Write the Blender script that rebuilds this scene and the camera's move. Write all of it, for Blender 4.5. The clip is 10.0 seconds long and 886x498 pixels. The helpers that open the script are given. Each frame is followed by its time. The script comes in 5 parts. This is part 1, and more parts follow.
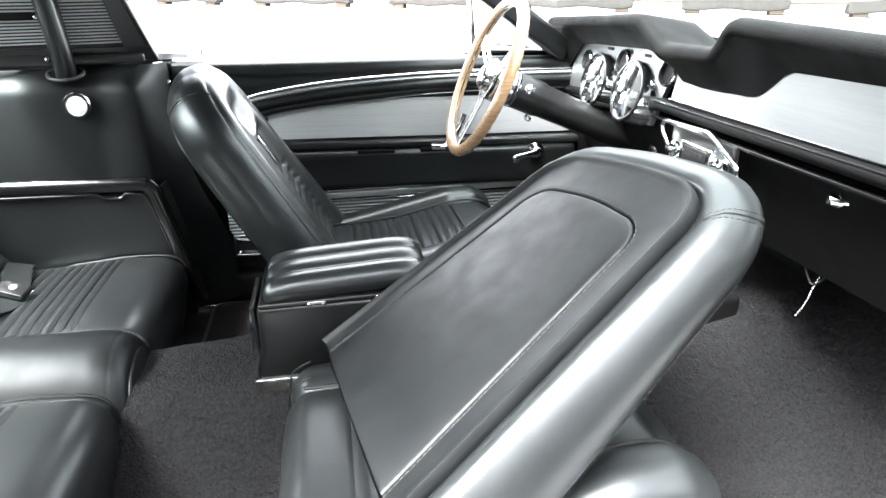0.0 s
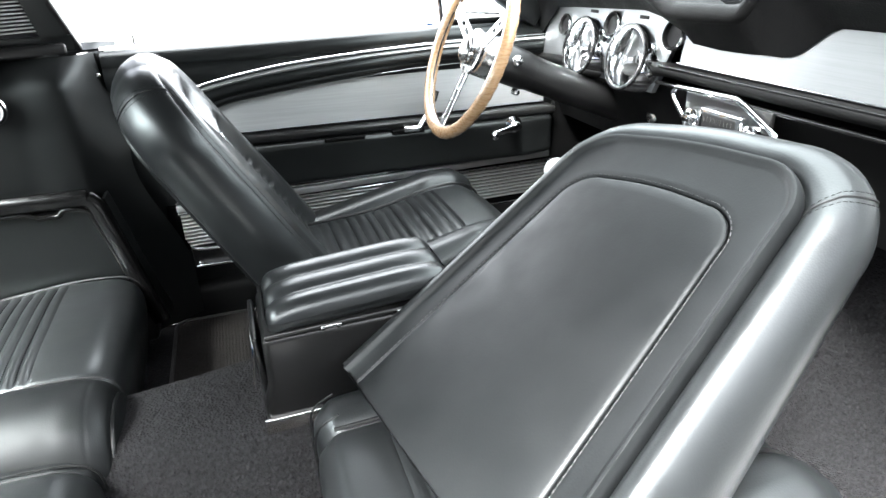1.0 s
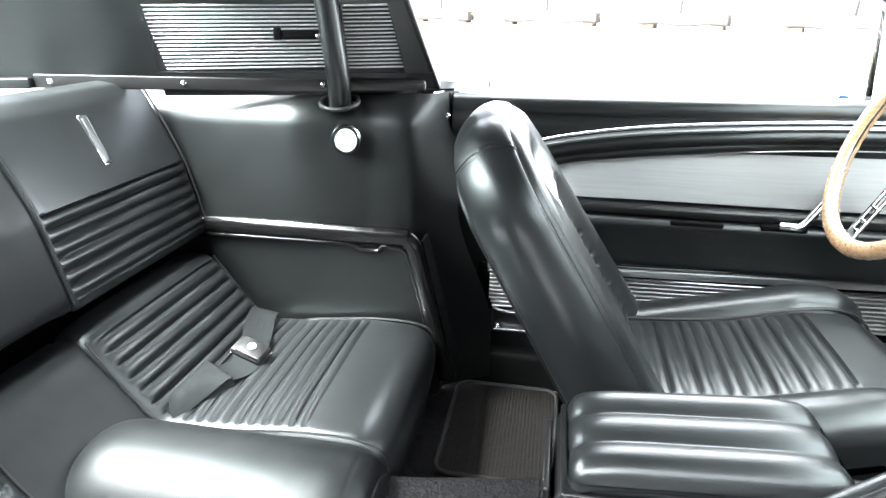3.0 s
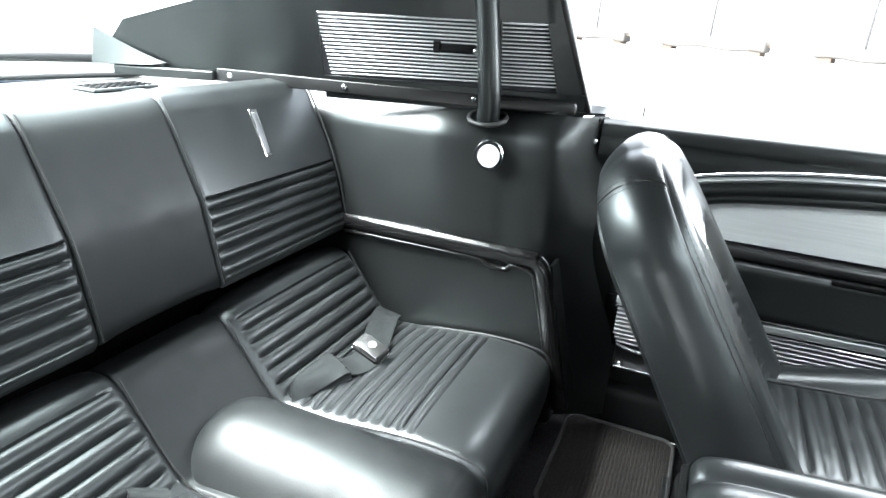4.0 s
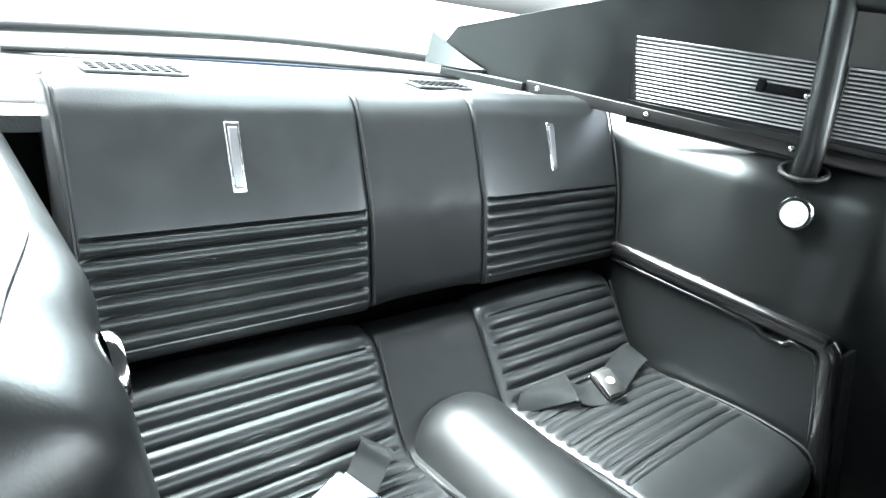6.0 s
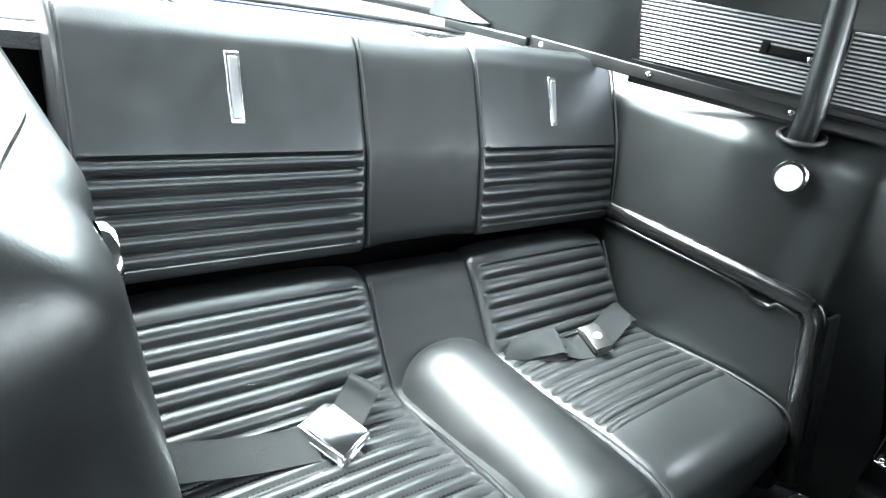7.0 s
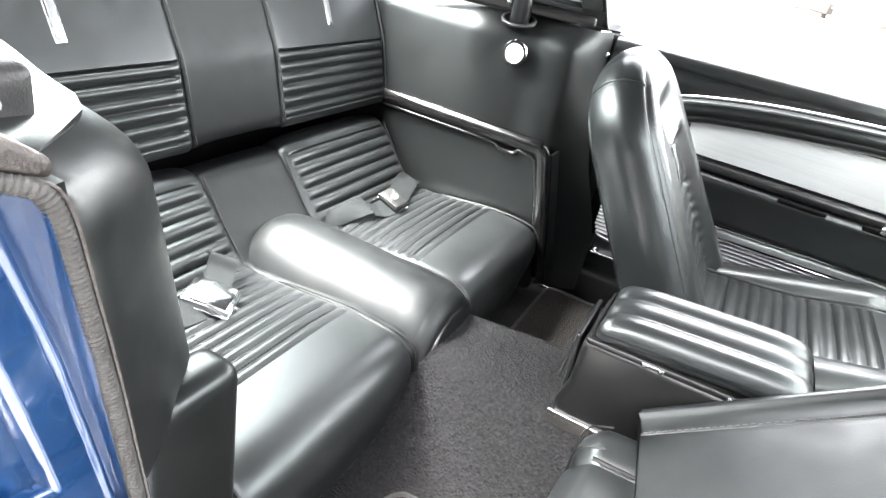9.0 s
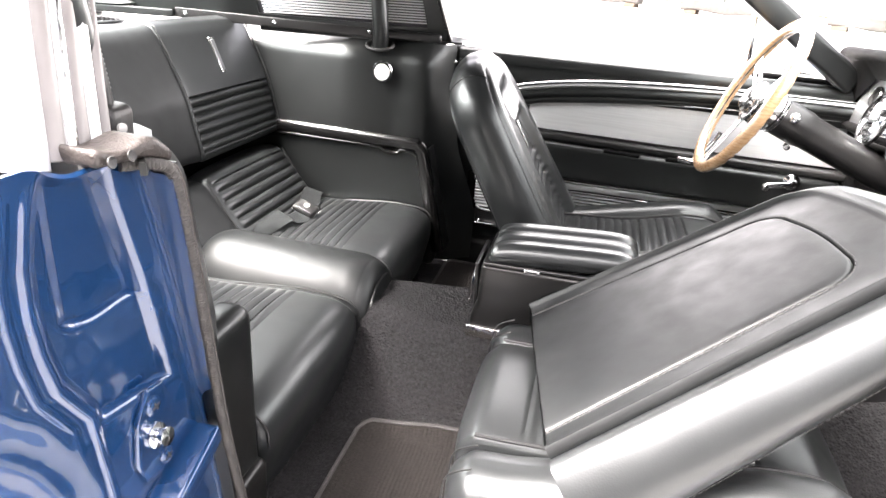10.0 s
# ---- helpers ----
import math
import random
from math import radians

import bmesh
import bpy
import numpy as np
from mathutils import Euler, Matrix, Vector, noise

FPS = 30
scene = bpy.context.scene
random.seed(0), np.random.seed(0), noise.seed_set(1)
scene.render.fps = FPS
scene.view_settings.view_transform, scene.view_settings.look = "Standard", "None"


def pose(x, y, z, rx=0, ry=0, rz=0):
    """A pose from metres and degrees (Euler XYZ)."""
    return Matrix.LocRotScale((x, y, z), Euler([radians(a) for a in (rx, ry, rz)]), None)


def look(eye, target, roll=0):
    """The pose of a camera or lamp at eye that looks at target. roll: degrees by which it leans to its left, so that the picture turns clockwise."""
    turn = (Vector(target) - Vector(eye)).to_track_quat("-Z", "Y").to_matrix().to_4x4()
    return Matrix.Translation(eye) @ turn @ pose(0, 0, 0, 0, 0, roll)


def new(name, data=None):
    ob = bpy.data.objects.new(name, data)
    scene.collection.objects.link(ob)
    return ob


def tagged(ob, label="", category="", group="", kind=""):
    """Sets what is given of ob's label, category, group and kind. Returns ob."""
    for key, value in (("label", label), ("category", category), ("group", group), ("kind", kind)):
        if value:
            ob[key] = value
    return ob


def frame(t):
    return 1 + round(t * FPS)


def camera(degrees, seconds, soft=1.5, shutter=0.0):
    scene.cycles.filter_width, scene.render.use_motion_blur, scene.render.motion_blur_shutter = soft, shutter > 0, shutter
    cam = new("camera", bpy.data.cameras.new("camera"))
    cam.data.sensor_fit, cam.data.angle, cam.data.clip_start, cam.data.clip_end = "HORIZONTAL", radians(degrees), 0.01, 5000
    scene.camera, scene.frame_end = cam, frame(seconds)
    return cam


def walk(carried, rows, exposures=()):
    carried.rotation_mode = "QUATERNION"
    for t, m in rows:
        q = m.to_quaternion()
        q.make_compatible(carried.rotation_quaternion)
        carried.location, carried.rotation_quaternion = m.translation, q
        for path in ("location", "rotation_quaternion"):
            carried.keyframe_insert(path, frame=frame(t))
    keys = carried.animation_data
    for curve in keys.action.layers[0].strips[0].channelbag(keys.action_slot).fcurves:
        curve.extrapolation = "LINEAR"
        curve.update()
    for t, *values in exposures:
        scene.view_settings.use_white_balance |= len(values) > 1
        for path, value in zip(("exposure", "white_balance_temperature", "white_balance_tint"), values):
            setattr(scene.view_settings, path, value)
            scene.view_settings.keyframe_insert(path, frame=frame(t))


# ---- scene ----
cam = camera(70.6, 10.0)
PATH = [
    (0, (0.136, -1.069, 1.156), (0.475, 0.751, 0.4), 0.6),
    (0.5, (0.082, -0.976, 1.146), (0.54, 0.795, 0.338), -0.5),
    (1, (0.017, -0.902, 1.155), (0.576, 0.822, 0.311), -1.6),
    (1.5, (-0.033, -0.846, 1.152), (0.59, 0.862, 0.319), -1.4),
    (2, (-0.037, -0.758, 1.164), (0.294, 1.049, 0.372), -0.4),
    (2.5, (-0.024, -0.677, 1.154), (-0.061, 1.18, 0.412), -0.0),
    (3, (-0.031, -0.645, 1.149), (-0.354, 1.195, 0.434), 0.9),
    (4.5, (-0.052, -0.632, 1.159), (-0.926, 1.033, 0.477), 5.9),
    (5, (-0.057, -0.625, 1.157), (-1.125, 0.925, 0.482), 7.2),
    (5.5, (-0.054, -0.63, 1.157), (-1.325, 0.754, 0.472), 8.1),
    (5.7, (-0.052, -0.632, 1.156), (-1.389, 0.684, 0.465), 8.0),
    (6.8, (-0.037, -0.636, 1.134), (-1.411, 0.58, 0.339), 11.5),
    (7, (-0.023, -0.639, 1.119), (-1.353, 0.619, 0.314), 12.1),
    (7.5, (0.018, -0.65, 1.096), (-1.233, 0.665, 0.256), 12.6),
    (8, (0.054, -0.682, 1.1), (-1.053, 0.729, 0.216), 12.3),
    (8.5, (0.06, -0.773, 1.117), (-0.808, 0.776, 0.197), 13.0),
    (9, (0.076, -0.888, 1.153), (-0.591, 0.754, 0.226), 12.9),
    (9.5, (0.144, -1.037, 1.173), (-0.434, 0.665, 0.298), 8.6),
    (10, (0.149, -1.203, 1.178), (-0.221, 0.59, 0.373), 5.7),
]
walk(cam, [(t, look(eye, target, roll)) for t, eye, target, roll in PATH],
     exposures=[(0, 3.96, 6200, 8), (1.5, 4.01, 6200, 8), (2.5, 4.60, 6200, 7), (3.2, 4.60, 6150, 6), (5.0, 4.43, 6000, 4), (7.0, 4.73, 6000, 4), (8.0, 4.98, 6150, 6), (9.0, 5.14, 6450, 10), (9.5, 4.79, 6550, 12), (10, 4.47, 6800, 17)])


# ---- world, sun, exposure ----
world = bpy.data.worlds.new("sky")
scene.world = world
world.use_nodes = True
wn = world.node_tree.nodes
sky = wn.new("ShaderNodeTexSky")
sky.sky_type = "NISHITA"
sky.sun_disc = False
sky.sun_elevation = radians(60)
sky.sun_rotation = radians(232)
sky.dust_density = 7.0
sky.air_density = 0.35
sky.ozone_density = 0.4
wn["Background"].inputs[1].default_value = 0.15
haze = wn.new("ShaderNodeHueSaturation")
haze.inputs["Saturation"].default_value = 0.22
world.node_tree.links.new(sky.outputs[0], haze.inputs["Color"])
world.node_tree.links.new(haze.outputs[0], wn["Background"].inputs[0])
sun_data = bpy.data.lights.new("sun", "SUN")
sun_data.energy = 1.25
sun_data.angle = radians(26)
sun_data.color = (1.0, 0.97, 0.93)
sun = new("sun", sun_data)
sun.matrix_world = look((-2.7, -2.1, 6.0), (0, 0, 0))

# daylight falling in through the rear window
rear_light = bpy.data.lights.new("rear_window_light", "AREA")
rear_light.shape, rear_light.size, rear_light.size_y = "RECTANGLE", 0.60, 0.84
rear_light.energy = 1.7
rear_light.color = (0.95, 1.0, 0.99)
rear_lamp = new("rear_window_light", rear_light)
rear_lamp.matrix_world = look((-1.075, 0.0, 1.245), (-0.90, 0.0, 0.75))

# daylight falling in through the windscreen and the driver's window
front_light = bpy.data.lights.new("windscreen_light", "AREA")
front_light.shape, front_light.size, front_light.size_y = "RECTANGLE", 1.10, 0.52
front_light.energy = 0.7
front_light.color = (1.0, 1.0, 1.0)
front_lamp = new("windscreen_light", front_light)
front_lamp.matrix_world = look((0.74, 0.0, 1.215), (0.45, 0.0, 0.60))
side_light = bpy.data.lights.new("side_window_light", "AREA")
side_light.shape, side_light.size, side_light.size_y = "RECTANGLE", 0.84, 0.24
side_light.energy = 0.5
side_lamp = new("side_window_light", side_light)
side_lamp.matrix_world = look((0.22, 0.70, 1.13), (0.18, 0.20, 0.85))


# ---- materials ----
def material(name, base, rough=0.5, metal=0.0, coat=0.0, vary=0.25, vary_scale=6.0, grain=0.0, grain_scale=400.0,
             wave=0.0, wave_scale=8.0, ribs=0.0, spec=0.5, rough_vary=0.12, tint=None, stretch=None, cells=False, sheen=0.0, gloss_tint=None):
    m = bpy.data.materials.new(name)
    m.use_nodes = True
    t = m.node_tree
    n, link = t.nodes, t.links.new
    b = n["Principled BSDF"]
    b.inputs["Metallic"].default_value = metal
    b.inputs["Specular IOR Level"].default_value = spec
    b.inputs["Coat Weight"].default_value = coat
    b.inputs["Coat Roughness"].default_value = 0.05
    b.inputs["Sheen Weight"].default_value = sheen
    if gloss_tint:
        b.inputs["Specular Tint"].default_value = (*gloss_tint, 1)
    co = n.new("ShaderNodeTexCoord")
    src = co.outputs["Object"]
    if stretch:
        mp = n.new("ShaderNodeMapping")
        mp.inputs["Scale"].default_value = stretch
        link(src, mp.inputs[0])
        src = mp.outputs[0]
    big = n.new("ShaderNodeTexNoise")
    big.inputs["Scale"].default_value = vary_scale
    big.inputs["Detail"].default_value = 5
    link(src, big.inputs["Vector"])
    mix = n.new("ShaderNodeMix")
    mix.data_type = "RGBA"
    a = [c * (1 - vary) for c in base]
    z = [min(1, c * (1 + vary)) for c in (tint or base)]
    mix.inputs[6].default_value = (*a, 1)
    mix.inputs[7].default_value = (*z, 1)
    link(big.outputs["Fac"], mix.inputs[0])
    link(mix.outputs[2], b.inputs["Base Color"])
    rr = n.new("ShaderNodeMapRange")
    rr.inputs["From Min"].default_value, rr.inputs["From Max"].default_value = 0.3, 0.7
    rr.inputs["To Min"].default_value = max(0.02, rough - rough_vary * rough)
    rr.inputs["To Max"].default_value = min(1, rough + rough_vary * rough)
    mid = n.new("ShaderNodeTexNoise")
    mid.inputs["Scale"].default_value = vary_scale * 3
    mid.inputs["Detail"].default_value = 2
    link(src, mid.inputs["Vector"])
    link(mid.outputs["Fac"], rr.inputs["Value"])
    link(rr.outputs[0], b.inputs["Roughness"])
    last = None
    if grain:
        if cells:
            g = n.new("ShaderNodeTexVoronoi")
            height = g.outputs["Distance"]
        else:
            g = n.new("ShaderNodeTexNoise")
            g.inputs["Detail"].default_value = 3
            height = g.outputs["Fac"]
        g.inputs["Scale"].default_value = grain_scale
        link(src, g.inputs["Vector"])
        bump = n.new("ShaderNodeBump")
        bump.inputs["Strength"].default_value = grain
        bump.inputs["Distance"].default_value = 0.002
        link(height, bump.inputs["Height"])
        last = bump
    if wave:
        g = n.new("ShaderNodeTexNoise")
        g.inputs["Scale"].default_value = wave_scale
        g.inputs["Detail"].default_value = 2
        link(src, g.inputs["Vector"])
        bump = n.new("ShaderNodeBump")
        bump.inputs["Strength"].default_value = wave
        bump.inputs["Distance"].default_value = 0.02
        link(g.outputs["Fac"], bump.inputs["Height"])
        if last:
            link(last.outputs[0], bump.inputs["Normal"])
        last = bump
    if ribs:
        g = n.new("ShaderNodeTexWave")
        g.bands_direction = "X"
        g.inputs["Scale"].default_value = ribs
        g.inputs["Distortion"].default_value = 1.2
        g.inputs["Detail"].default_value = 2
        link(co.outputs["Object"], g.inputs["Vector"])
        bump = n.new("ShaderNodeBump")
        bump.inputs["Strength"].default_value = 0.25
        bump.inputs["Distance"].default_value = 0.004
        link(g.outputs["Fac"], bump.inputs["Height"])
        if last:
            link(last.outputs[0], bump.inputs["Normal"])
        last = bump
    if last:
        link(last.outputs[0], b.inputs["Normal"])
    return m


LEATHER = material("black_leather", (0.0110, 0.0121, 0.0125), 0.335, vary=0.35, rough_vary=0.10, vary_scale=9, grain=0.05, grain_scale=420, cells=True, wave=0.05, wave_scale=9, spec=0.66, gloss_tint=(0.95, 1.0, 1.0))
LEATHER_SMOOTH = material("black_leather_back", (0.0045, 0.0051, 0.0053), 0.49, vary=0.3, vary_scale=7, rough_vary=0.14, grain=0.04, grain_scale=420, cells=True, wave=0.06, wave_scale=7, spec=0.38, gloss_tint=(0.97, 1.0, 1.0))
VINYL = material("black_vinyl", (0.0030, 0.0034, 0.0034), 0.34, vary=0.35, vary_scale=7, tint=(0.0050, 0.0055, 0.0055), grain=0.03, grain_scale=420, cells=True, wave=0.11, wave_scale=6, spec=0.52, rough_vary=0.12, gloss_tint=(0.95, 1.0, 1.0))
PLASTIC = material("black_plastic", (0.005, 0.005, 0.005), 0.34, vary=0.3, vary_scale=8, grain=0.03, grain_scale=500, wave=0.05, wave_scale=6)
MATT = material("matt_black", (0.004, 0.004, 0.004), 0.6, vary=0.3, grain=0.1, grain_scale=500, spec=0.06)
GLOSS_PLASTIC = material("gloss_black_moulding", (0.004, 0.004, 0.004), 0.17, vary=0.3, vary_scale=12, wave=0.05, wave_scale=12, rough_vary=0.3)
BADGE_METAL = material("dull_badge_metal", (0.30, 0.305, 0.31), 0.38, metal=1.0, vary=0.15, vary_scale=60)
PAD = material("dash_pad", (0.003, 0.003, 0.003), 0.6, vary=0.3, grain=0.2, grain_scale=400, cells=True, spec=0.09)
CARPET = material("loop_carpet", (0.0130, 0.0127, 0.0132), 0.97, vary=0.95, vary_scale=170, grain=1.0, grain_scale=210, cells=True, wave=0.35, wave_scale=60, spec=0.10)
MAT_RUG = material("mat_pile", (0.020, 0.0182, 0.0170), 0.97, ribs=42, vary=0.9, vary_scale=160, stretch=(1, 3, 1), grain=1.0, grain_scale=500, spec=0.08)
# Same binding darkened: the shade behind the driver's seat is in its colour.
MAT_EDGE_SHADED = material("shaded_mat_binding", (0.024, 0.023, 0.022), 0.8, vary=0.3, vary_scale=200, grain=0.6, grain_scale=800)
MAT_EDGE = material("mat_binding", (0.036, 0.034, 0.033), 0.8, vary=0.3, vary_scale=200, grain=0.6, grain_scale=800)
CHROME = material("chrome", (0.78, 0.79, 0.80), 0.09, metal=1.0, vary=0.06, vary_scale=30)
STEEL = material("worn_chrome", (0.62, 0.62, 0.61), 0.22, metal=1.0, vary=0.2, vary_scale=40, wave=0.1, wave_scale=60)
BRUSHED = material("brushed_aluminium", (0.44, 0.45, 0.45), 0.55, metal=1.0, vary=0.12, vary_scale=30, stretch=(0.15, 1, 6), grain=0.12, grain_scale=260)
SATIN = material("satin_aluminium", (0.72, 0.73, 0.73), 0.42, metal=1.0, vary=0.10, vary_scale=30, stretch=(0.15, 1, 6))
BRUSHED_DASH = material("brushed_dash_panel", (0.26, 0.268, 0.272), 0.48, metal=1.0, vary=0.10, vary_scale=30, stretch=(1, 0.15, 6), grain=0.12, grain_scale=260)
WOOD = material("varnished_wood", (0.29, 0.175, 0.088), 0.28, vary=0.35, vary_scale=18, tint=(0.40, 0.255, 0.14), stretch=(1, 3, 9), coat=0.6, grain=0.15, grain_scale=90)
BLUE = material("blue_car_paint", (0.0036, 0.028, 0.090), 0.24, metal=0.25, coat=1.0, vary=0.18, vary_scale=14, wave=0.05, wave_scale=10)
# White put in as colour for blown-out glare on bare metal.
GLARE_WHITE = material("glare_white", (0.75, 0.75, 0.74), 0.3, coat=0.7, vary=0.05)
JOINT = material("weathered_rubber", (0.026, 0.0215, 0.019), 0.48, vary=0.6, vary_scale=60, grain=0.6, grain_scale=300)
RUBBER = material("grey_rubber_seal", (0.026, 0.024, 0.022), 0.65, vary=0.45, vary_scale=45, grain=0.7, grain_scale=300)
CHANNEL = material("pale_channel_rubber", (0.16, 0.15, 0.145), 0.38, vary=0.2, vary_scale=30)
RUBBER_BLACK = material("black_rubber", (0.012, 0.012, 0.012), 0.5, vary=0.3, grain=0.3, grain_scale=500)
WEBBING = material("belt_webbing", (0.007, 0.0074, 0.0078), 0.6, spec=0.25, gloss_tint=(0.9, 1, 1), vary=0.3, vary_scale=200, stretch=(1, 6, 1), grain=0.6, grain_scale=700)
THREAD = material("pale_thread", (0.05, 0.05, 0.05), 0.7, vary=0.3, vary_scale=200)
PIPING = material("piping", (0.009, 0.0095, 0.0095), 0.36, vary=0.2, grain=0.2, grain_scale=600)
LENS_WHITE = material("frosted_lens", (0.80, 0.80, 0.78), 0.25, vary=0.06, coat=0.5, grain=0.4, grain_scale=250)
KNOB_WHITE = material("white_knob", (0.80, 0.80, 0.78), 0.2, vary=0.04, coat=0.6)
DIAL = material("dial_face", (0.006, 0.006, 0.006), 0.6, vary=0.2, spec=0.2)
DIAL_MARK = material("dial_marks", (0.75, 0.75, 0.72), 0.5, vary=0.05)
RED = material("red_enamel", (0.45, 0.03, 0.03), 0.35, vary=0.2)
PALE_PRINT = material("pale_print", (0.30, 0.30, 0.29), 0.5, vary=0.1)
HEADLINER = material("headliner", (0.025, 0.025, 0.025), 0.8, vary=0.2, grain=0.4)
CONCRETE = material("pale_concrete", (0.22, 0.217, 0.21), 0.85, vary=0.14, vary_scale=0.7, grain=0.5, grain_scale=40)
BLOCK = material("concrete_block", (0.034, 0.031, 0.028), 0.9, vary=0.25, vary_scale=3, grain=0.5, grain_scale=30)
# Dark surface of the added wall that cuts light from the doorway side.
LIGHT_BLOCK = material("light_block_dark", (0.035, 0.034, 0.033), 0.9, vary=0.2, vary_scale=1, grain=0.4, grain_scale=60)
RAIL_BROWN = material("rusty_rail", (0.05, 0.034, 0.021), 0.8, vary=0.4, vary_scale=4)
PANEL_WHITE = material("white_wall_panel", (0.78, 0.77, 0.74), 0.6, vary=0.06, vary_scale=1)
SLAT = material("grey_slat_backing", (0.06, 0.06, 0.066), 0.5, vary=0.3, vary_scale=20)
DARK_METAL = material("dark_bracket", (0.05, 0.05, 0.05), 0.35, metal=0.8, vary=0.3, vary_scale=30)
DECK = material("parcel_shelf_vinyl", (0.045, 0.05, 0.05), 0.5, vary=0.25, grain=0.3, grain_scale=300, cells=True)

GLASS = bpy.data.materials.new("window_glass")
GLASS.use_nodes = True
_n, _l = GLASS.node_tree.nodes, GLASS.node_tree.links.new
_clear, _gloss, _mix = _n.new("ShaderNodeBsdfTransparent"), _n.new("ShaderNodeBsdfGlossy"), _n.new("ShaderNodeMixShader")
_clear.inputs["Color"].default_value = (0.95, 0.975, 0.965, 1)
_gloss.inputs["Roughness"].default_value = 0.02
_mix.inputs[0].default_value = 0.05
_l(_clear.outputs[0], _mix.inputs[1])
_l(_gloss.outputs[0], _mix.inputs[2])
_l(_mix.outputs[0], _n["Material Output"].inputs["Surface"])


# ---- builders ----
def thing(name, label, category, at=(0, 0, 0), group="", kind=""):
    ob = new(name)
    ob.location = at
    ob.empty_display_size = 0.05
    return tagged(ob, label, category, group, kind)


def offset_of(ob):
    v = Vector((0, 0, 0))
    while ob:
        v += ob.location
        ob = ob.parent
    return v


def finish(bm, smooth=True):
    bmesh.ops.recalc_face_normals(bm, faces=bm.faces)
    for f in bm.faces:
        f.smooth = smooth
    return bm


def as_mesh(name, bm, mat, smooth=True):
    finish(bm, smooth)
    me = bpy.data.meshes.new(name)
    bm.to_mesh(me)
    bm.free()
    me.materials.append(mat)
    if smooth:
        me.set_sharp_from_angle(angle=radians(48))
    return me


def part(name, bm, mat, parent, label="", smooth=True):
    ob = new(name, as_mesh(name, bm, mat, smooth))
    ob.parent = parent
    ob.location = -offset_of(parent)
    return tagged(ob, label)


def solo(name, bm, mat, label, category, kind="", group="", smooth=True):
    return tagged(new(name, as_mesh(name, bm, mat, smooth)), label, category, group, kind)


def axis_steps(h, r, n):
    """Steps along an axis of half-length h, close together in the rounded ends."""
    ends = [h - r + r * math.sin(a * math.pi / 8) / math.sin(math.pi / 2) for a in range(1, 5)] if r > 0 else [h]
    inner = [-(h - r) + 2 * (h - r) * k / n for k in range(n + 1)]
    return [-e for e in reversed(ends)] + inner + ends


def rbox(size, r=0.01, n=(1, 1, 1), warp=None, m=None, bm=None):
    """A box with rounded edges, its faces split n times, bent by warp(x, y, z) and laid at m."""
    bm = bm or bmesh.new()
    h = [s / 2 for s in size]
    r = min(r, min(h) * 0.999)
    ax = [axis_steps(h[k], r, n[k]) for k in range(3)]
    top = [len(a) - 1 for a in ax]
    made = {}

    def vert(i, j, k):
        key = (i, j, k)
        if key not in made:
            q = Vector((ax[0][i], ax[1][j], ax[2][k]))
            c = Vector([max(-(h[a] - r), min(h[a] - r, q[a])) for a in range(3)])
            d = q - c
            p = c + d.normalized() * r if d.length > 1e-9 else q
            if warp:
                p = Vector(warp(*p))
            made[key] = bm.verts.new(m @ p if m else p)
        return made[key]

    def face(*keys):
        vs = [vert(*k) for k in keys]
        if len(set(vs)) == 4:
            try:
                bm.faces.new(vs)
            except ValueError:
                pass
    for i in range(top[0]):
        for j in range(top[1]):
            for k in (0, top[2]):
                face((i, j, k), (i + 1, j, k), (i + 1, j + 1, k), (i, j + 1, k))
    for i in range(top[0]):
        for k in range(top[2]):
            for j in (0, top[1]):
                face((i, j, k), (i + 1, j, k), (i + 1, j, k + 1), (i, j, k + 1))
    for j in range(top[1]):
        for k in range(top[2]):
            for i in (0, top[0]):
                face((i, j, k), (i, j + 1, k), (i, j + 1, k + 1), (i, j, k + 1))
    return bm


def bar(a, b, w, t, r=0.002, up=(0, 0, 1), n=1, bm=None):
    """A rounded bar from a to b, w wide across and t thick along up."""
    a, b = Vector(a), Vector(b)
    d = b - a
    x = d.normalized()
    z = Vector(up)
    z = (z - x * z.dot(x)).normalized()
    y = z.cross(x)
    m = Matrix((x, y, z)).transposed().to_4x4()
    m.translation = (a + b) / 2
    return rbox((d.length, w, t), r, (n, 1, 1), m=m, bm=bm)


def smooth_path(pts, steps=6):
    """A smooth line through the points."""
    p = [Vector(q) for q in pts]
    if len(p) < 3 or steps < 2:
        return p
    out = []
    for i in range(len(p) - 1):
        a, b, c, d = p[max(i - 1, 0)], p[i], p[i + 1], p[min(i + 2, len(p) - 1)]
        for s in range(steps):
            u = s / steps
            out.append(0.5 * (2 * b + (c - a) * u + (2 * a - 5 * b + 4 * c - d) * u * u + (3 * b - a - 3 * c + d) * u ** 3))
    out.append(p[-1])
    return out


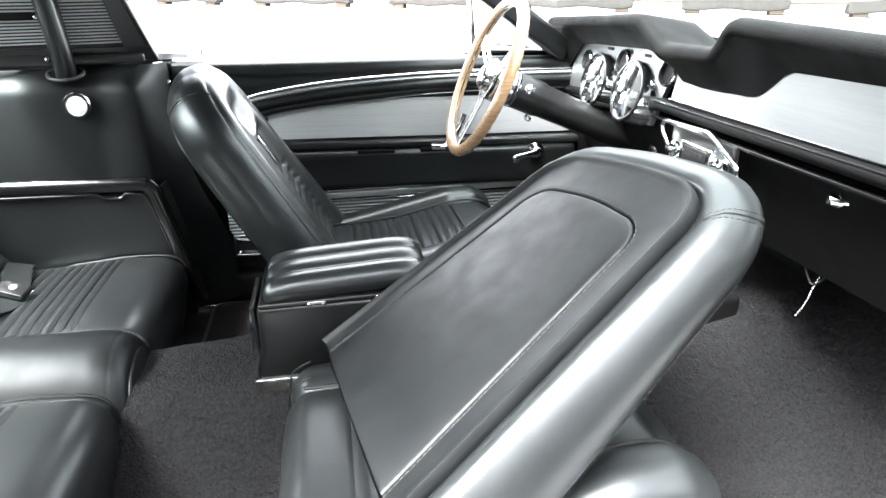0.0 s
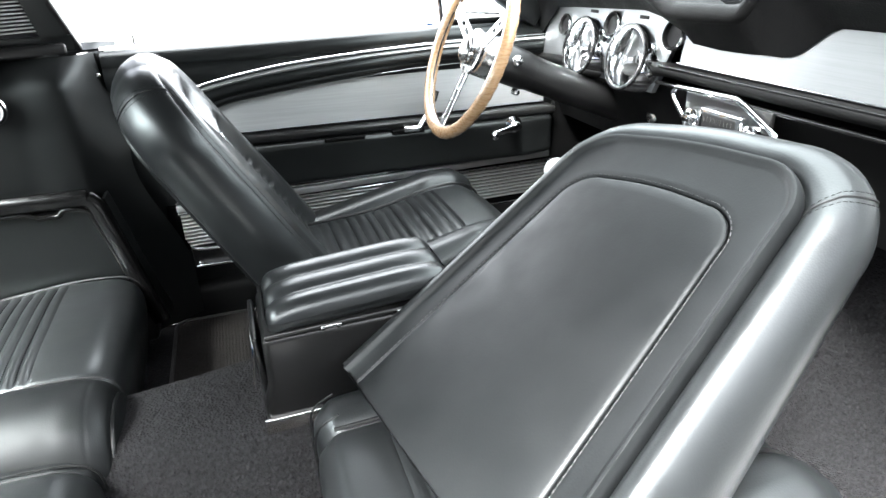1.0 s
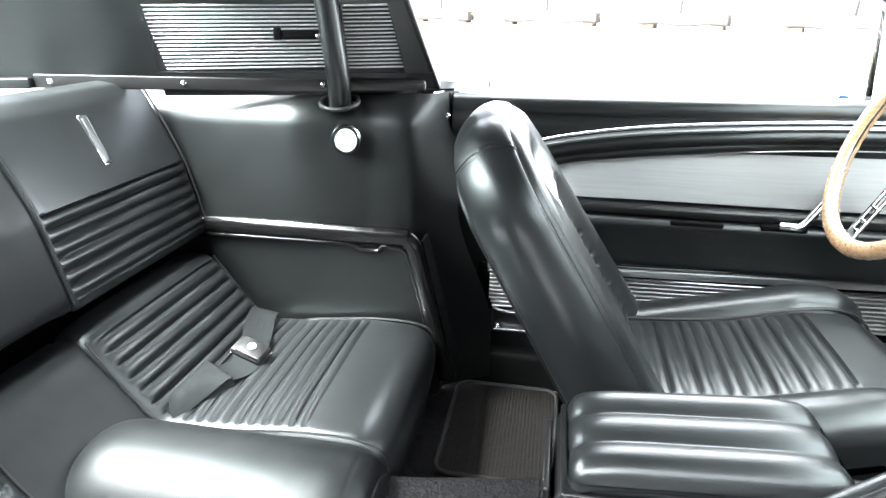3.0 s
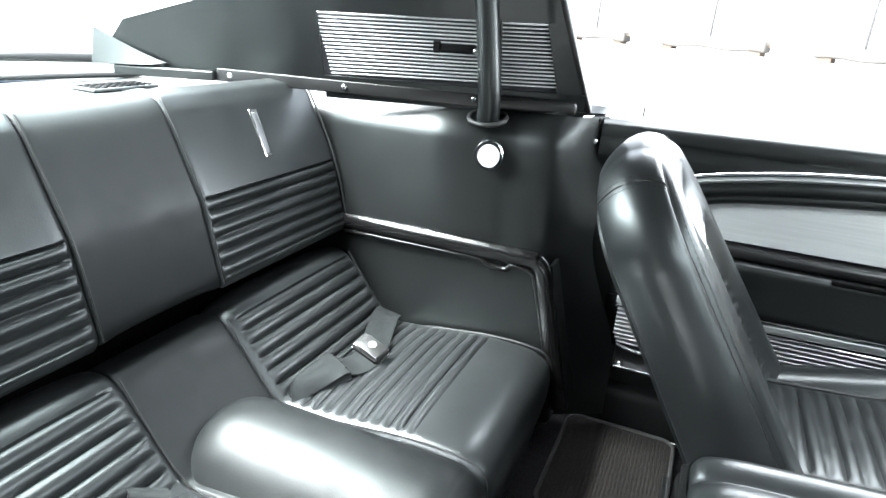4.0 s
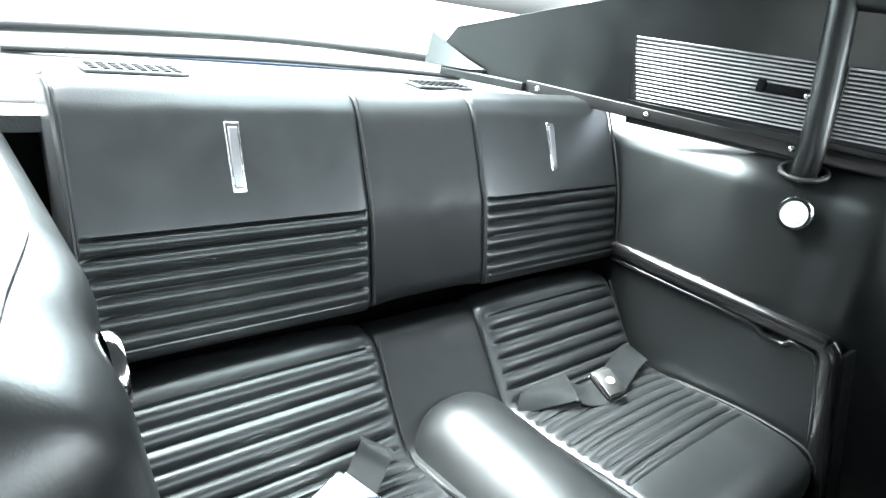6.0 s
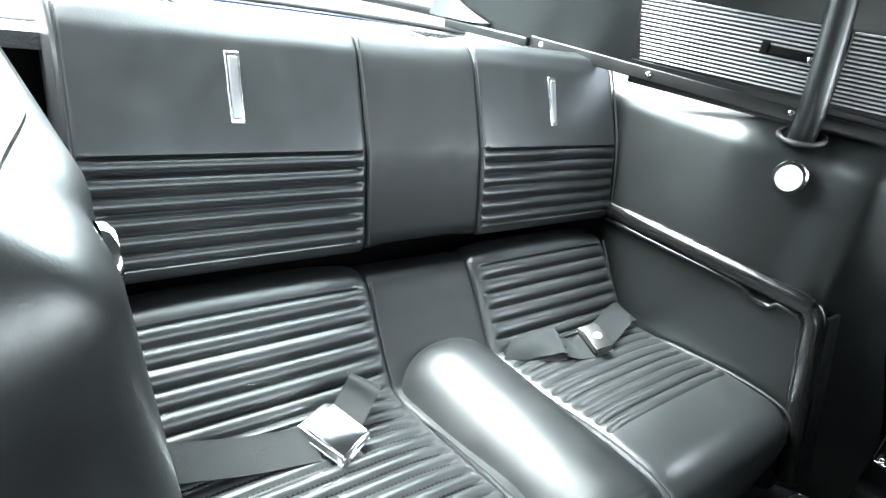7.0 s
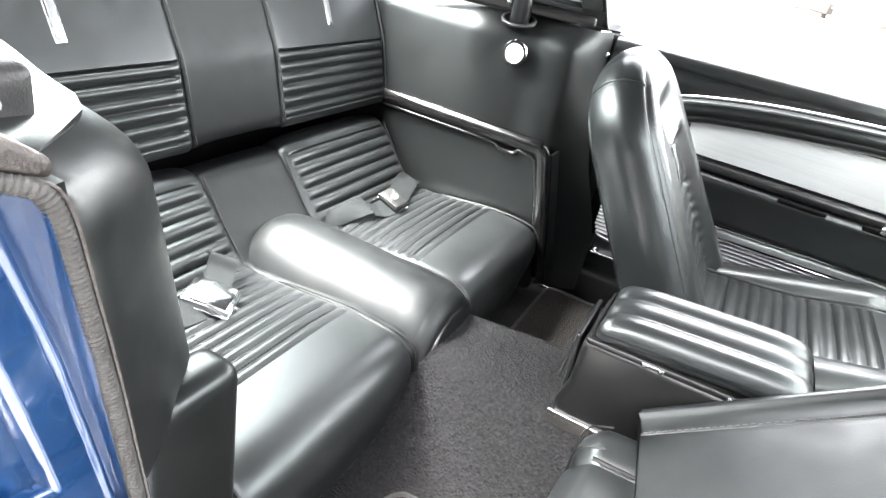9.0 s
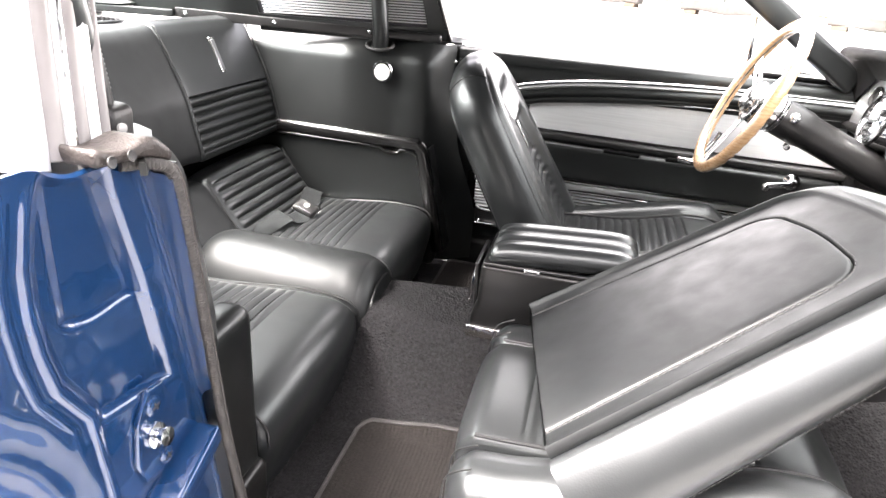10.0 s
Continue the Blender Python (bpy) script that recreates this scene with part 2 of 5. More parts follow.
def sweep(pts, shape, closed=False, bm=None, up=(0, 0, 1), cap=True):
    """A cross-section (list of (across, along up)) drawn along the points."""
    bm = bm or bmesh.new()
    p = [Vector(q) for q in pts]
    rings = []
    upv = Vector(up)
    for i, q in enumerate(p):
        a = p[i - 1] if i or closed else p[i]
        b = p[(i + 1) % len(p)] if i < len(p) - 1 or closed else p[i]
        x = (b - a).normalized()
        z = upv - x * upv.dot(x)
        z = z.normalized() if z.length > 1e-4 else x.orthogonal().normalized()
        y = z.cross(x)
        rings.append([bm.verts.new(q + y * s[0] + z * s[1]) for s in shape])
    k = len(shape)
    for i in range(len(rings) - (0 if closed else 1)):
        a, b = rings[i], rings[(i + 1) % len(rings)]
        for j in range(k):
            bm.faces.new((a[j], a[(j + 1) % k], b[(j + 1) % k], b[j]))
    if cap and not closed:
        bm.faces.new(rings[0])
        bm.faces.new(rings[-1])
    return bm


def disc(r, n=10, ry=None):
    return [(r * math.cos(2 * math.pi * k / n), (ry or r) * math.sin(2 * math.pi * k / n)) for k in range(n)]


def tube(pts, r, n=10, closed=False, steps=6, bm=None, up=(0, 0, 1)):
    return sweep(smooth_path(pts, steps) if not closed else pts, disc(r, n), closed, bm, up)


def lathe(profile, m=None, n=32, bm=None):
    """A turned shape: profile of (radius, height) about the local z axis."""
    bm = bm or bmesh.new()
    rings = []
    for r, z in profile:
        rings.append([bm.verts.new((m or Matrix()) @ Vector((max(r, 1e-4) * math.cos(2 * math.pi * k / n), max(r, 1e-4) * math.sin(2 * math.pi * k / n), z))) for k in range(n)])
    for a, b in zip(rings, rings[1:]):
        for k in range(n):
            bm.faces.new((a[k], a[(k + 1) % n], b[(k + 1) % n], b[k]))
    widest = max(r for r, z in profile)
    if min(profile[0][0], profile[-1][0]) > 0.3 * widest:
        # a ring: its inside joins back to its outside
        a, b = rings[-1], rings[0]
        for k in range(n):
            bm.faces.new((a[k], a[(k + 1) % n], b[(k + 1) % n], b[k]))
    else:
        bm.faces.new(rings[0])
        bm.faces.new(rings[-1])
    return bm


def facing(at, normal, up=(0, 0, 1)):
    """A pose whose z axis is the normal."""
    z = Vector(normal).normalized()
    x = Vector(up).cross(z)
    x = x.normalized() if x.length > 1e-4 else Vector((1, 0, 0))
    m = Matrix((x, z.cross(x), z)).transposed().to_4x4()
    m.translation = at
    return m


def sheet(fn, nu, nv, thick, bm=None):
    """A surface fn(u, v), u and v from 0 to 1, with a thickness away from its normal."""
    bm = bm or bmesh.new()
    front = [[Vector(fn(i / nu, j / nv)) for j in range(nv + 1)] for i in range(nu + 1)]
    e = 1e-3

    def back(i, j):
        u, v = i / nu, j / nv
        du = Vector(fn(min(u + e, 1), v)) - Vector(fn(max(u - e, 0), v))
        dv = Vector(fn(u, min(v + e, 1))) - Vector(fn(u, max(v - e, 0)))
        n = du.cross(dv)
        n = n.normalized() if n.length > 1e-12 else Vector((0, 0, 1))
        return front[i][j] - n * thick
    a = [[bm.verts.new(front[i][j]) for j in range(nv + 1)] for i in range(nu + 1)]
    b = [[bm.verts.new(back(i, j)) for j in range(nv + 1)] for i in range(nu + 1)]
    for i in range(nu):
        for j in range(nv):
            bm.faces.new((a[i][j], a[i + 1][j], a[i + 1][j + 1], a[i][j + 1]))
            bm.faces.new((b[i][j], b[i][j + 1], b[i + 1][j + 1], b[i + 1][j]))
    for i in range(nu):
        bm.faces.new((a[i][0], b[i][0], b[i + 1][0], a[i + 1][0]))
        bm.faces.new((a[i][nv], a[i + 1][nv], b[i + 1][nv], b[i][nv]))
    for j in range(nv):
        bm.faces.new((a[0][j], a[0][j + 1], b[0][j + 1], b[0][j]))
        bm.faces.new((a[nu][j], b[nu][j], b[nu][j + 1], a[nu][j + 1]))
    return bm


def along(pts):
    """A function of 0 to 1 along a line of points, by length."""
    p = [Vector(q) for q in pts]
    cum = [0.0]
    for a, b in zip(p, p[1:]):
        cum.append(cum[-1] + (b - a).length)

    def at(u):
        d = u * cum[-1]
        for i in range(len(p) - 1):
            if d <= cum[i + 1] or i == len(p) - 2:
                f = (d - cum[i]) / max(cum[i + 1] - cum[i], 1e-9)
                return p[i].lerp(p[i + 1], min(max(f, 0), 1))
    at.length = cum[-1]
    return at


def upholstery(profile, y0, y1, edge=0.03, pleats=(), ny=18, step=0.006, bm=None, puff=0.0, groove=0.011, margins=0.0, soft=5):
    """A cushion: a closed side profile of (x, z) carried from y0 to y1 with rounded ends. pleats: rows of (from, to, count), lengths along the profile."""
    bm = bm or bmesh.new()
    line = along([(x, 0, z) for x, z in list(profile) + [profile[0]]])
    total = line.length
    ns = int(total / step)
    pts = [line(k / ns) for k in range(ns)]
    # soften the corners
    for _ in range(soft):
        pts = [(pts[k - 1] + pts[k] * 2 + pts[(k + 1) % ns]) / 4 for k in range(ns)]
    mid = sum(pts, Vector()) / ns
    nor = []
    for k in range(ns):
        d = (pts[(k + 1) % ns] - pts[k - 1]).normalized()
        nor.append(Vector((-d.z, 0, d.x)))
    area = sum(pts[k].x * pts[(k + 1) % ns].z - pts[(k + 1) % ns].x * pts[k].z for k in range(ns))
    if area > 0:
        nor = [-n for n in nor]
    w = y1 - y0
    ys = [y0 + edge * (1 - math.cos(a * math.pi / 10)) for a in range(5)] + [y0 + edge + (w - 2 * edge) * k / ny for k in range(ny + 1)] + [y1 - edge * (1 - math.cos(a * math.pi / 10)) for a in reversed(range(5))]
    rings = []
    for y in ys:
        d = min(y - y0, y1 - y)
        inset = edge * (1 - math.sqrt(max(0, 1 - (1 - min(d / edge, 1)) ** 2))) if edge > 0 else 0
        f = (y - y0) / w
        full = puff * (1 - (2 * f - 1) ** 4)
        ring = []
        for k, p in enumerate(pts):
            s = k / ns * total
            o = -inset + full
            for a, b, c in pleats:
                if a <= s <= b:
                    fade = min(1, max(0, (d - margins) / 0.012)) if margins else 1
                    o += groove * (math.sqrt(abs(math.sin(math.pi * (s - a) / (b - a) * c))) - 1) * fade
            q = p + nor[k] * o
            ring.append(bm.verts.new((q.x, y, q.z)))
        rings.append(ring)
    for a, b in zip(rings, rings[1:]):
        for k in range(ns):
            bm.faces.new((a[k], a[(k + 1) % ns], b[(k + 1) % ns], b[k]))
    bm.faces.new(rings[0])
    bm.faces.new(rings[-1])
    return bm


def screw(at, normal, r=0.006, parent=None, mat=None, label="small chrome screw head"):
    m = facing(at, normal)
    bm = lathe([(r, -0.001), (r, 0.001), (r * 0.8, 0.0025), (r * 0.35, 0.003), (r * 0.3, 0.0018), (0, 0.0018)], m, 14)
    return part("screw", bm, mat or CHROME, parent, label)


# ---- ground and surroundings ----
def ground_height(u, v):
    x, y = -300 + 600 * u, -300 + 600 * v
    f = min(1, max(0, (y - 10) / 18))
    return (x, y, 0.42 * f * f * (3 - 2 * f))


solo("ground", sheet(ground_height, 12, 120, 0.2), CONCRETE, "sunlit pale concrete yard around the car", "ground", "structure", smooth=False)


def yard_wall():
    """A slanting run of pale panels standing on covered blocks, far beyond the driver's window."""
    for k in range(-14, 11):
        x, y = -5.66 + 3.226 * k, 38.5 - 1.61 * k
        g = ground_height((x + 300) / 600, (y + 300) / 600)[2] - 0.01
        m = pose(x, y, g, 0, 0, -26.5)
        w = thing("wall_panel", "pale weathered wall panel standing on covered blocks", "wall panel", (x, y, g), "panels along the yard")
        part("panel", rbox((3.62, 0.16, 2.8), 0.02, m=m @ pose(1.8, 0.25, 1.85)), PANEL_WHITE, w, "white sheet panel")
        if k % 2:
            wide = 5.0 + 0.8 * math.sin(k * 1.7)
            part("block", rbox((wide, 0.7, 0.56), 0.08, (10, 2, 4), lambda a, b, c: (a, b, c + 0.05 * math.cos(a * 2.3 + k)), m @ pose(1.8, 0, 0.46)), BLOCK, w, "grey covered block")
            for e in (-1, 1):
                part("block_foot", rbox((0.62, 0.6, 0.26), 0.04, m=m @ pose(1.8 + e * (wide / 2 - 0.5), 0, 0.12)), RAIL_BROWN, w, "brown timber foot")
        part("bottom_rail", rbox((3.6, 0.12, 0.10), 0.01, m=m @ pose(1.8, -0.05, 0.52)), RAIL_BROWN, w, "rusty bottom rail")
        if k % 2:
            part("post", rbox((0.13, 0.13, 2.9), 0.03, m=m @ pose(1.6, 0.05, 1.9)), DARK_METAL, w, "slim grey post")


yard_wall()

# Unseen wall, added to lower the light that comes in at the doorway.
solo("light_block_wall", rbox((60, 0.3, 3.0), 0.05, m=pose(0, -4.2, 1.5)), LIGHT_BLOCK, "unseen dark wall added to block light behind the open doorway", "wall", "structure")


# ---- floor pan ----
def smoothstep(a, b, x):
    f = min(1, max(0, (x - a) / (b - a)))
    return f * f * (3 - 2 * f)


def floor_z(x, y):
    low = 0.312 + 0.35 * smoothstep(0.92, 1.2, x)
    tunnel = 0.512 + 0.10 * smoothstep(0.5, 1.1, x)
    g = smoothstep(0.02, -0.26, x)
    f = smoothstep(0.27 - 0.03 * g, 0.09 - 0.04 * g, abs(y))
    z = low + (max(tunnel, low) - low) * f
    return z + 0.0025 * noise.noise((x * 14, y * 14, 0)) + 0.12 * smoothstep(-0.27, -0.36, x) * (1 - f)


solo("floor", sheet(lambda u, v: (-0.95 + 2.15 * u, -0.64 + 1.28 * v, floor_z(-0.95 + 2.15 * u, -0.64 + 1.28 * v)), 90, 64, 0.03), CARPET,
     "charcoal loop-pile carpet over the transmission tunnel and footwells", "carpet", "structure")
solo("firewall", sheet(lambda u, v: (1.2, -0.75 + 1.5 * u, 0.3 + 0.75 * v), 4, 4, -0.03), MATT, "dark carpeted firewall under the dashboard", "wall", "structure")

# ---- roof and pillars ----
def roof_z(x, y):
    return 1.30 - 0.05 * (y / 0.62) ** 4 - 0.10 * smoothstep(-0.55, -1.25, x) - 0.03 * smoothstep(0.2, 0.5, x)


solo("ceiling", sheet(lambda u, v: (-0.70 + 1.10 * u, -0.6 + 1.2 * v, roof_z(-0.70 + 1.10 * u, -0.6 + 1.2 * v)), 18, 14, -0.035), HEADLINER,
     "black headliner under the steel roof", "ceiling", "structure")
solo("roof_panel", sheet(lambda u, v: (-0.74 + 1.18 * u, -0.64 + 1.28 * v, roof_z(-0.74 + 1.18 * u, -0.60 + 1.20 * v) + 0.045), 18, 14, -0.004), BLUE,
     "glossy blue painted steel roof panel", "roof", "structure")


def quad_glass(name, a, b, c, d, label):
    a, b, c, d = Vector(a), Vector(b), Vector(c), Vector(d)
    bm = sheet(lambda u, v: a.lerp(b, u).lerp(d.lerp(c, u), v), 8, 6, 0.004)
    ob = solo(name, bm, GLASS, label, "window", "structure")
    ob.visible_shadow = False
    return ob


quad_glass("window_1", (0.98, -0.62, 1.03), (0.98, 0.62, 1.03), (0.42, 0.54, 1.27), (0.42, -0.54, 1.27), "clear raked windscreen above the dashboard")
quad_glass("window_2", (-1.36, -0.40, 1.03), (-1.36, 0.40, 1.03), (-0.70, 0.50, 1.262), (-0.70, -0.50, 1.262), "sloping fastback rear window glaring white")
for s in (1, -1):
    wide = 0.0 if s > 0 else 0.085
    p = bar((0.80 + wide, s * (0.67 + wide), 1.01), (0.40 + wide, s * (0.57 + wide), 1.26), 0.05, 0.06, 0.012, up=(0.5, 0, 1))
    solo("pillar", p, VINYL, "black windscreen pillar trim", "pillar", "structure")
    q = bar((0.40, s * 0.575, 1.262), (-0.72, s * 0.55, 1.258), 0.05, 0.04, 0.012)
    solo("trim", q, VINYL, "black roof rail above the door opening", "trim", "structure")

# outer bodywork
solo("bonnet", sheet(lambda u, v: (1.02 + 1.2 * u, -0.78 + 1.56 * v, 0.985 - 0.05 * u - 0.05 * (2 * v - 1) ** 4), 12, 16, 0.02), BLUE, "blue painted bonnet ahead of the windscreen", "bonnet", "structure")
solo("cowl", sheet(lambda u, v: (0.93 + 0.1 * u, -0.74 + 1.48 * v, 1.0 - 0.01 * u), 4, 12, 0.02), MATT, "black cowl panel under the windscreen", "cowl", "structure")
solo("boot_lid", sheet(lambda u, v: (-1.36 - 0.75 * u, -0.7 + 1.4 * v, 0.955 - 0.06 * u - 0.04 * (2 * v - 1) ** 4), 10, 14, 0.02), BLUE, "blue boot lid behind the rear window", "boot lid", "structure")
solo("quarter_skin", sheet(lambda u, v: (-0.25 - 1.8 * u, 0.80 - 0.02 * u + 0.05 * math.sin(v * 3.0), 0.25 + 0.67 * v), 10, 10, -0.02), BLUE, "blue rear quarter bodywork outside the trim", "body panel", "structure")
solo("wing", sheet(lambda u, v: (0.9 + 1.3 * u, 0.80 + 0.05 * math.sin(v * 3.0), 0.25 + 0.72 * v), 10, 10, 0.02), BLUE, "blue front wing beyond the door", "body panel", "structure")


# ---- driver's door ----
def door_face(x, z):
    """How far across the trim lies at a height."""
    y = 0.672 - 0.022 * smoothstep(0.88, 0.93, z) + 0.035 * smoothstep(0.945, 0.985, z)
    return y + 0.012 * smoothstep(0.5, 0.85, x)


door = thing("driver_door", "closed driver's door with black trim, brushed panel and chrome strips", "car door", (0.3, 0.70, 0.40))
part("door_panel", sheet(lambda u, v: (-0.243 + 1.12 * u, door_face(-0.243 + 1.12 * u, 0.40 + 0.585 * v), 0.40 + 0.585 * v), 24, 40, 0.02), VINYL, door, "black vinyl trim panel")
part("door_skin", sheet(lambda u, v: (-0.24 + 1.15 * u, 0.80 + 0.05 * math.sin(v * 3.0), 0.28 + 0.70 * v), 10, 10, 0.02), BLUE, door, "blue painted outer skin")
# The sill moulding is metal; its glare is in the white colour.
part("belt_rail", sweep([(-0.245, 0.706, 0.985), (0.3, 0.712, 0.988), (0.90, 0.716, 0.986)], [(-0.02, -0.008), (0.02, -0.008), (0.02, 0.005), (0.012, 0.010), (-0.012, 0.010), (-0.02, 0.004)]), GLARE_WHITE, door, "bright window sill moulding")
part("belt_top", bar((-0.24, 0.765, 0.982), (0.9, 0.765, 0.985), 0.08, 0.012, 0.005), BLUE, door)
part("sill_pad", sweep(smooth_path([(-0.243, 0.676, 0.962), (0.2, 0.670, 0.968), (0.6, 0.670, 0.974), (0.88, 0.678, 0.974)], 6), disc(0.020, 10, 0.026)), VINYL, door)

UPPER = [(-0.10, 0.880), (-0.04, 0.902), (0.08, 0.924), (0.20, 0.938), (0.40, 0.952), (0.60, 0.959), (0.87, 0.963)]
LOWER = [(-0.09, 0.823), (-0.01, 0.855), (0.08, 0.870), (0.20, 0.884), (0.40, 0.902), (0.60, 0.911), (0.87, 0.916)]


def door_strip(line, dz, y, ry, rz, name, mat, label=""):
    pts = smooth_path([(x, y + 0.012 * smoothstep(0.5, 0.85, x), z + dz) for x, z in line], 6)
    return part(name, sweep(pts, disc(ry, 8, rz)), mat, door, label)


door_strip(UPPER, 0.006, 0.648, 0.006, 0.0035, "chrome_strip", CHROME, "curved chrome strip")
door_strip(UPPER, -0.006, 0.648, 0.007, 0.006, "chrome_strip", BRUSHED, "curved satin strip")
door_strip(UPPER, -0.024, 0.654, 0.016, 0.016, "roll", VINYL)
door_strip(LOWER, 0.010, 0.658, 0.012, 0.012, "roll", VINYL)
door_strip(LOWER, 0.0, 0.655, 0.005, 0.003, "chrome_strip", CHROME)


def lower_arc(x):
    for (x0, z0), (x1, z1) in zip(LOWER, LOWER[1:]):
        if x <= x1:
            return z0 + (z1 - z0) * (x - x0) / (x1 - x0)
    return LOWER[-1][1]


part("brushed_panel", sheet(lambda u, v: (-0.02 + 0.85 * u, 0.654 + 0.016 * v + 0.012 * smoothstep(0.5, 0.85, -0.02 + 0.85 * u), 0.788 + (lower_arc(-0.02 + 0.85 * u) - 0.788) * v), 40, 6, 0.004), BRUSHED, door, "brushed aluminium panel")
part("chrome_strip", bar((-0.03, 0.660, 0.785), (0.835, 0.672, 0.793), 0.008, 0.005, 0.002), CHROME, door)


def armrest_warp(x, y, z):
    t = smoothstep(0.35, 0.47, x)
    return x, y + 0.02 * t + 0.008 * math.cos(z * 22), z


part("armrest", rbox((0.90, 0.075, 0.105), 0.016, (30, 2, 6), armrest_warp, pose(0.395, 0.643, 0.706)), VINYL, door, "moulded black armrest")
part("armrest_ledge", rbox((0.92, 0.05, 0.022), 0.008, (20, 1, 1), None, pose(0.39, 0.652, 0.771)), PLASTIC, door)
part("pull_recess", rbox((0.10, 0.012, 0.010), 0.003, m=pose(0.262, 0.612, 0.7565)), MATT, door, "dark pull slot")
part("lever_recess", rbox((0.085, 0.016, 0.012), 0.003, m=pose(0.425, 0.618, 0.757)), MATT, door)
part("release_lever", tube([(0.415, 0.612, 0.764), (0.440, 0.608, 0.764), (0.456, 0.610, 0.768), (0.492, 0.624, 0.815), (0.508, 0.632, 0.848)], 0.0085, 10), CHROME, door, "chrome door release lever")
part("lower_strip", bar((-0.155, 0.642, 0.634), (0.845, 0.648, 0.659), 0.012, 0.006, 0.002), CHROME, door)
part("lower_strip", bar((-0.155, 0.643, 0.620), (0.845, 0.649, 0.643), 0.010, 0.018, 0.004), SATIN, door, "ribbed aluminium strip")
part("lower_strip", bar((-0.155, 0.642, 0.607), (0.845, 0.648, 0.626), 0.012, 0.005, 0.002), CHROME, door)
for k in range(9):
    part("slat", bar((-0.150 + 0.004 * max(0, k - 6), 0.648, 0.598 - 0.0096 * k), (0.838 - 0.008 * max(0, k - 5), 0.654, 0.613 - 0.0096 * k), 0.012, 0.0046, 0.0018), SATIN, door)
part("kick_panel", rbox((1.02, 0.012, 0.12), 0.004, m=pose(0.33, 0.668, 0.562)), MATT, door)
part("sill_strip", tube([(-0.139, 0.640, 0.519), (-0.120, 0.638, 0.512), (-0.05, 0.638, 0.509), (0.3, 0.640, 0.509), (0.75, 0.646, 0.512)], 0.0045, 8), CHROME, door, "chrome upper sill edge")
part("sill_strip", bar((-0.136, 0.634, 0.468), (0.75, 0.640, 0.468), 0.014, 0.007, 0.002), CHROME, door, "chrome lower sill edge")
part("sill_face", rbox((0.90, 0.012, 0.050), 0.004, m=pose(0.31, 0.646, 0.489)), PLASTIC, door)
screw((-0.124, 0.632, 0.476), (0, -1, 0), 0.006, door)
crank_m = facing((0.712, 0.606, 0.748), (0, -1, 0))
crank = part("window_crank", lathe([(0.022, 0), (0.022, 0.006), (0.012, 0.012), (0.012, 0.028), (0.010, 0.032), (0, 0.033)], crank_m, 24), CHROME, door, "chrome window winder")
part("crank_arm", bar((0.712, 0.576, 0.748), (0.642, 0.572, 0.736), 0.010, 0.016, 0.004, up=(0, 0, 1)), CHROME, crank)
part("crank_knob", lathe([(0.006, 0), (0.010, 0.004), (0.011, 0.016), (0.008, 0.022), (0, 0.023)], facing((0.640, 0.570, 0.735), (0, -1, 0)), 18), CHROME, crank)
part("lock_pin", tube([(-0.173, 0.700, 0.985), (-0.173, 0.700, 1.018)], 0.0028, 8, steps=1), CHROME, door, "thin chrome lock pin")
part("pin_collar", lathe([(0.014, 0), (0.013, 0.004), (0.006, 0.010), (0.004, 0.011)], pose(-0.173, 0.700, 0.985), 16), VINYL, door)

# quarter light of the driver's door
ql = thing("quarter_light", "swivelling quarter light with chrome frame in the driver's door", "window", (0.6, 0.69, 1.0))
part("upright", bar((0.545, 0.69, 1.0), (0.515, 0.655, 1.20), 0.022, 0.014, 0.004, up=(1, 0, 0)), CHROME, ql, "chrome divider post")
part("frame", tube([(0.56, 0.69, 1.005), (0.80, 0.695, 1.008), (0.76, 0.685, 1.045), (0.56, 0.655, 1.165)], 0.008, 8, steps=4), MATT, ql, "dark rubber frame")
part("catch", bar((0.60, 0.675, 1.03), (0.70, 0.68, 1.02), 0.008, 0.006, 0.002), CHROME, ql)
qa, qb, qc = Vector((0.56, 0.69, 1.008)), Vector((0.79, 0.695, 1.01)), Vector((0.555, 0.658, 1.16))
gl = part("pane", sheet(lambda u, v: qa.lerp(qb, u * (1 - v * 0.999)).lerp(qc, v), 4, 4, 0.003), GLASS, ql, "clear pane")
gl.visible_shadow = False

mirror = thing("door_mirror", "chrome exterior mirror on the driver's door", "mirror", (0.50, 0.86, 1.0))
# Chrome shell coloured white for the glare on it.
part("shell", rbox((0.085, 0.12, 0.078), 0.03, (3, 3, 3), None, pose(0.540, 0.87, 1.084, 0, 0, -8)), GLARE_WHITE, mirror)
part("stem", tube([(0.55, 0.80, 0.99), (0.565, 0.83, 1.02), (0.565, 0.86, 1.055)], 0.010, 8), CHROME, mirror)
part("mirror_glass", rbox((0.004, 0.10, 0.07), 0.002, m=pose(0.496, 0.87, 1.084, 0, 0, -8)), CHROME, mirror, "mirror face")

for s in (-1, 1):
    solo("kick_panel", rbox((0.40, 0.02, 0.72), 0.006, m=pose(1.06, s * 0.675, 0.65)), MATT, "matt black footwell side panel", "trim panel", "structure")
solo("lock_pillar", rbox((0.022, 0.16, 0.70), 0.006, m=pose(-0.259, 0.738, 0.64)), MATT, "dark lock pillar behind the driver's door", "pillar", "structure")
# Added panel that keeps light out of the gap below the seat back.
solo("seat_gap_blocker", rbox((0.02, 1.24, 0.62), 0.004, m=pose(-0.97, 0, 0.655)), MATT, "black panel added behind the rear seat to stop light", "wall", "structure")


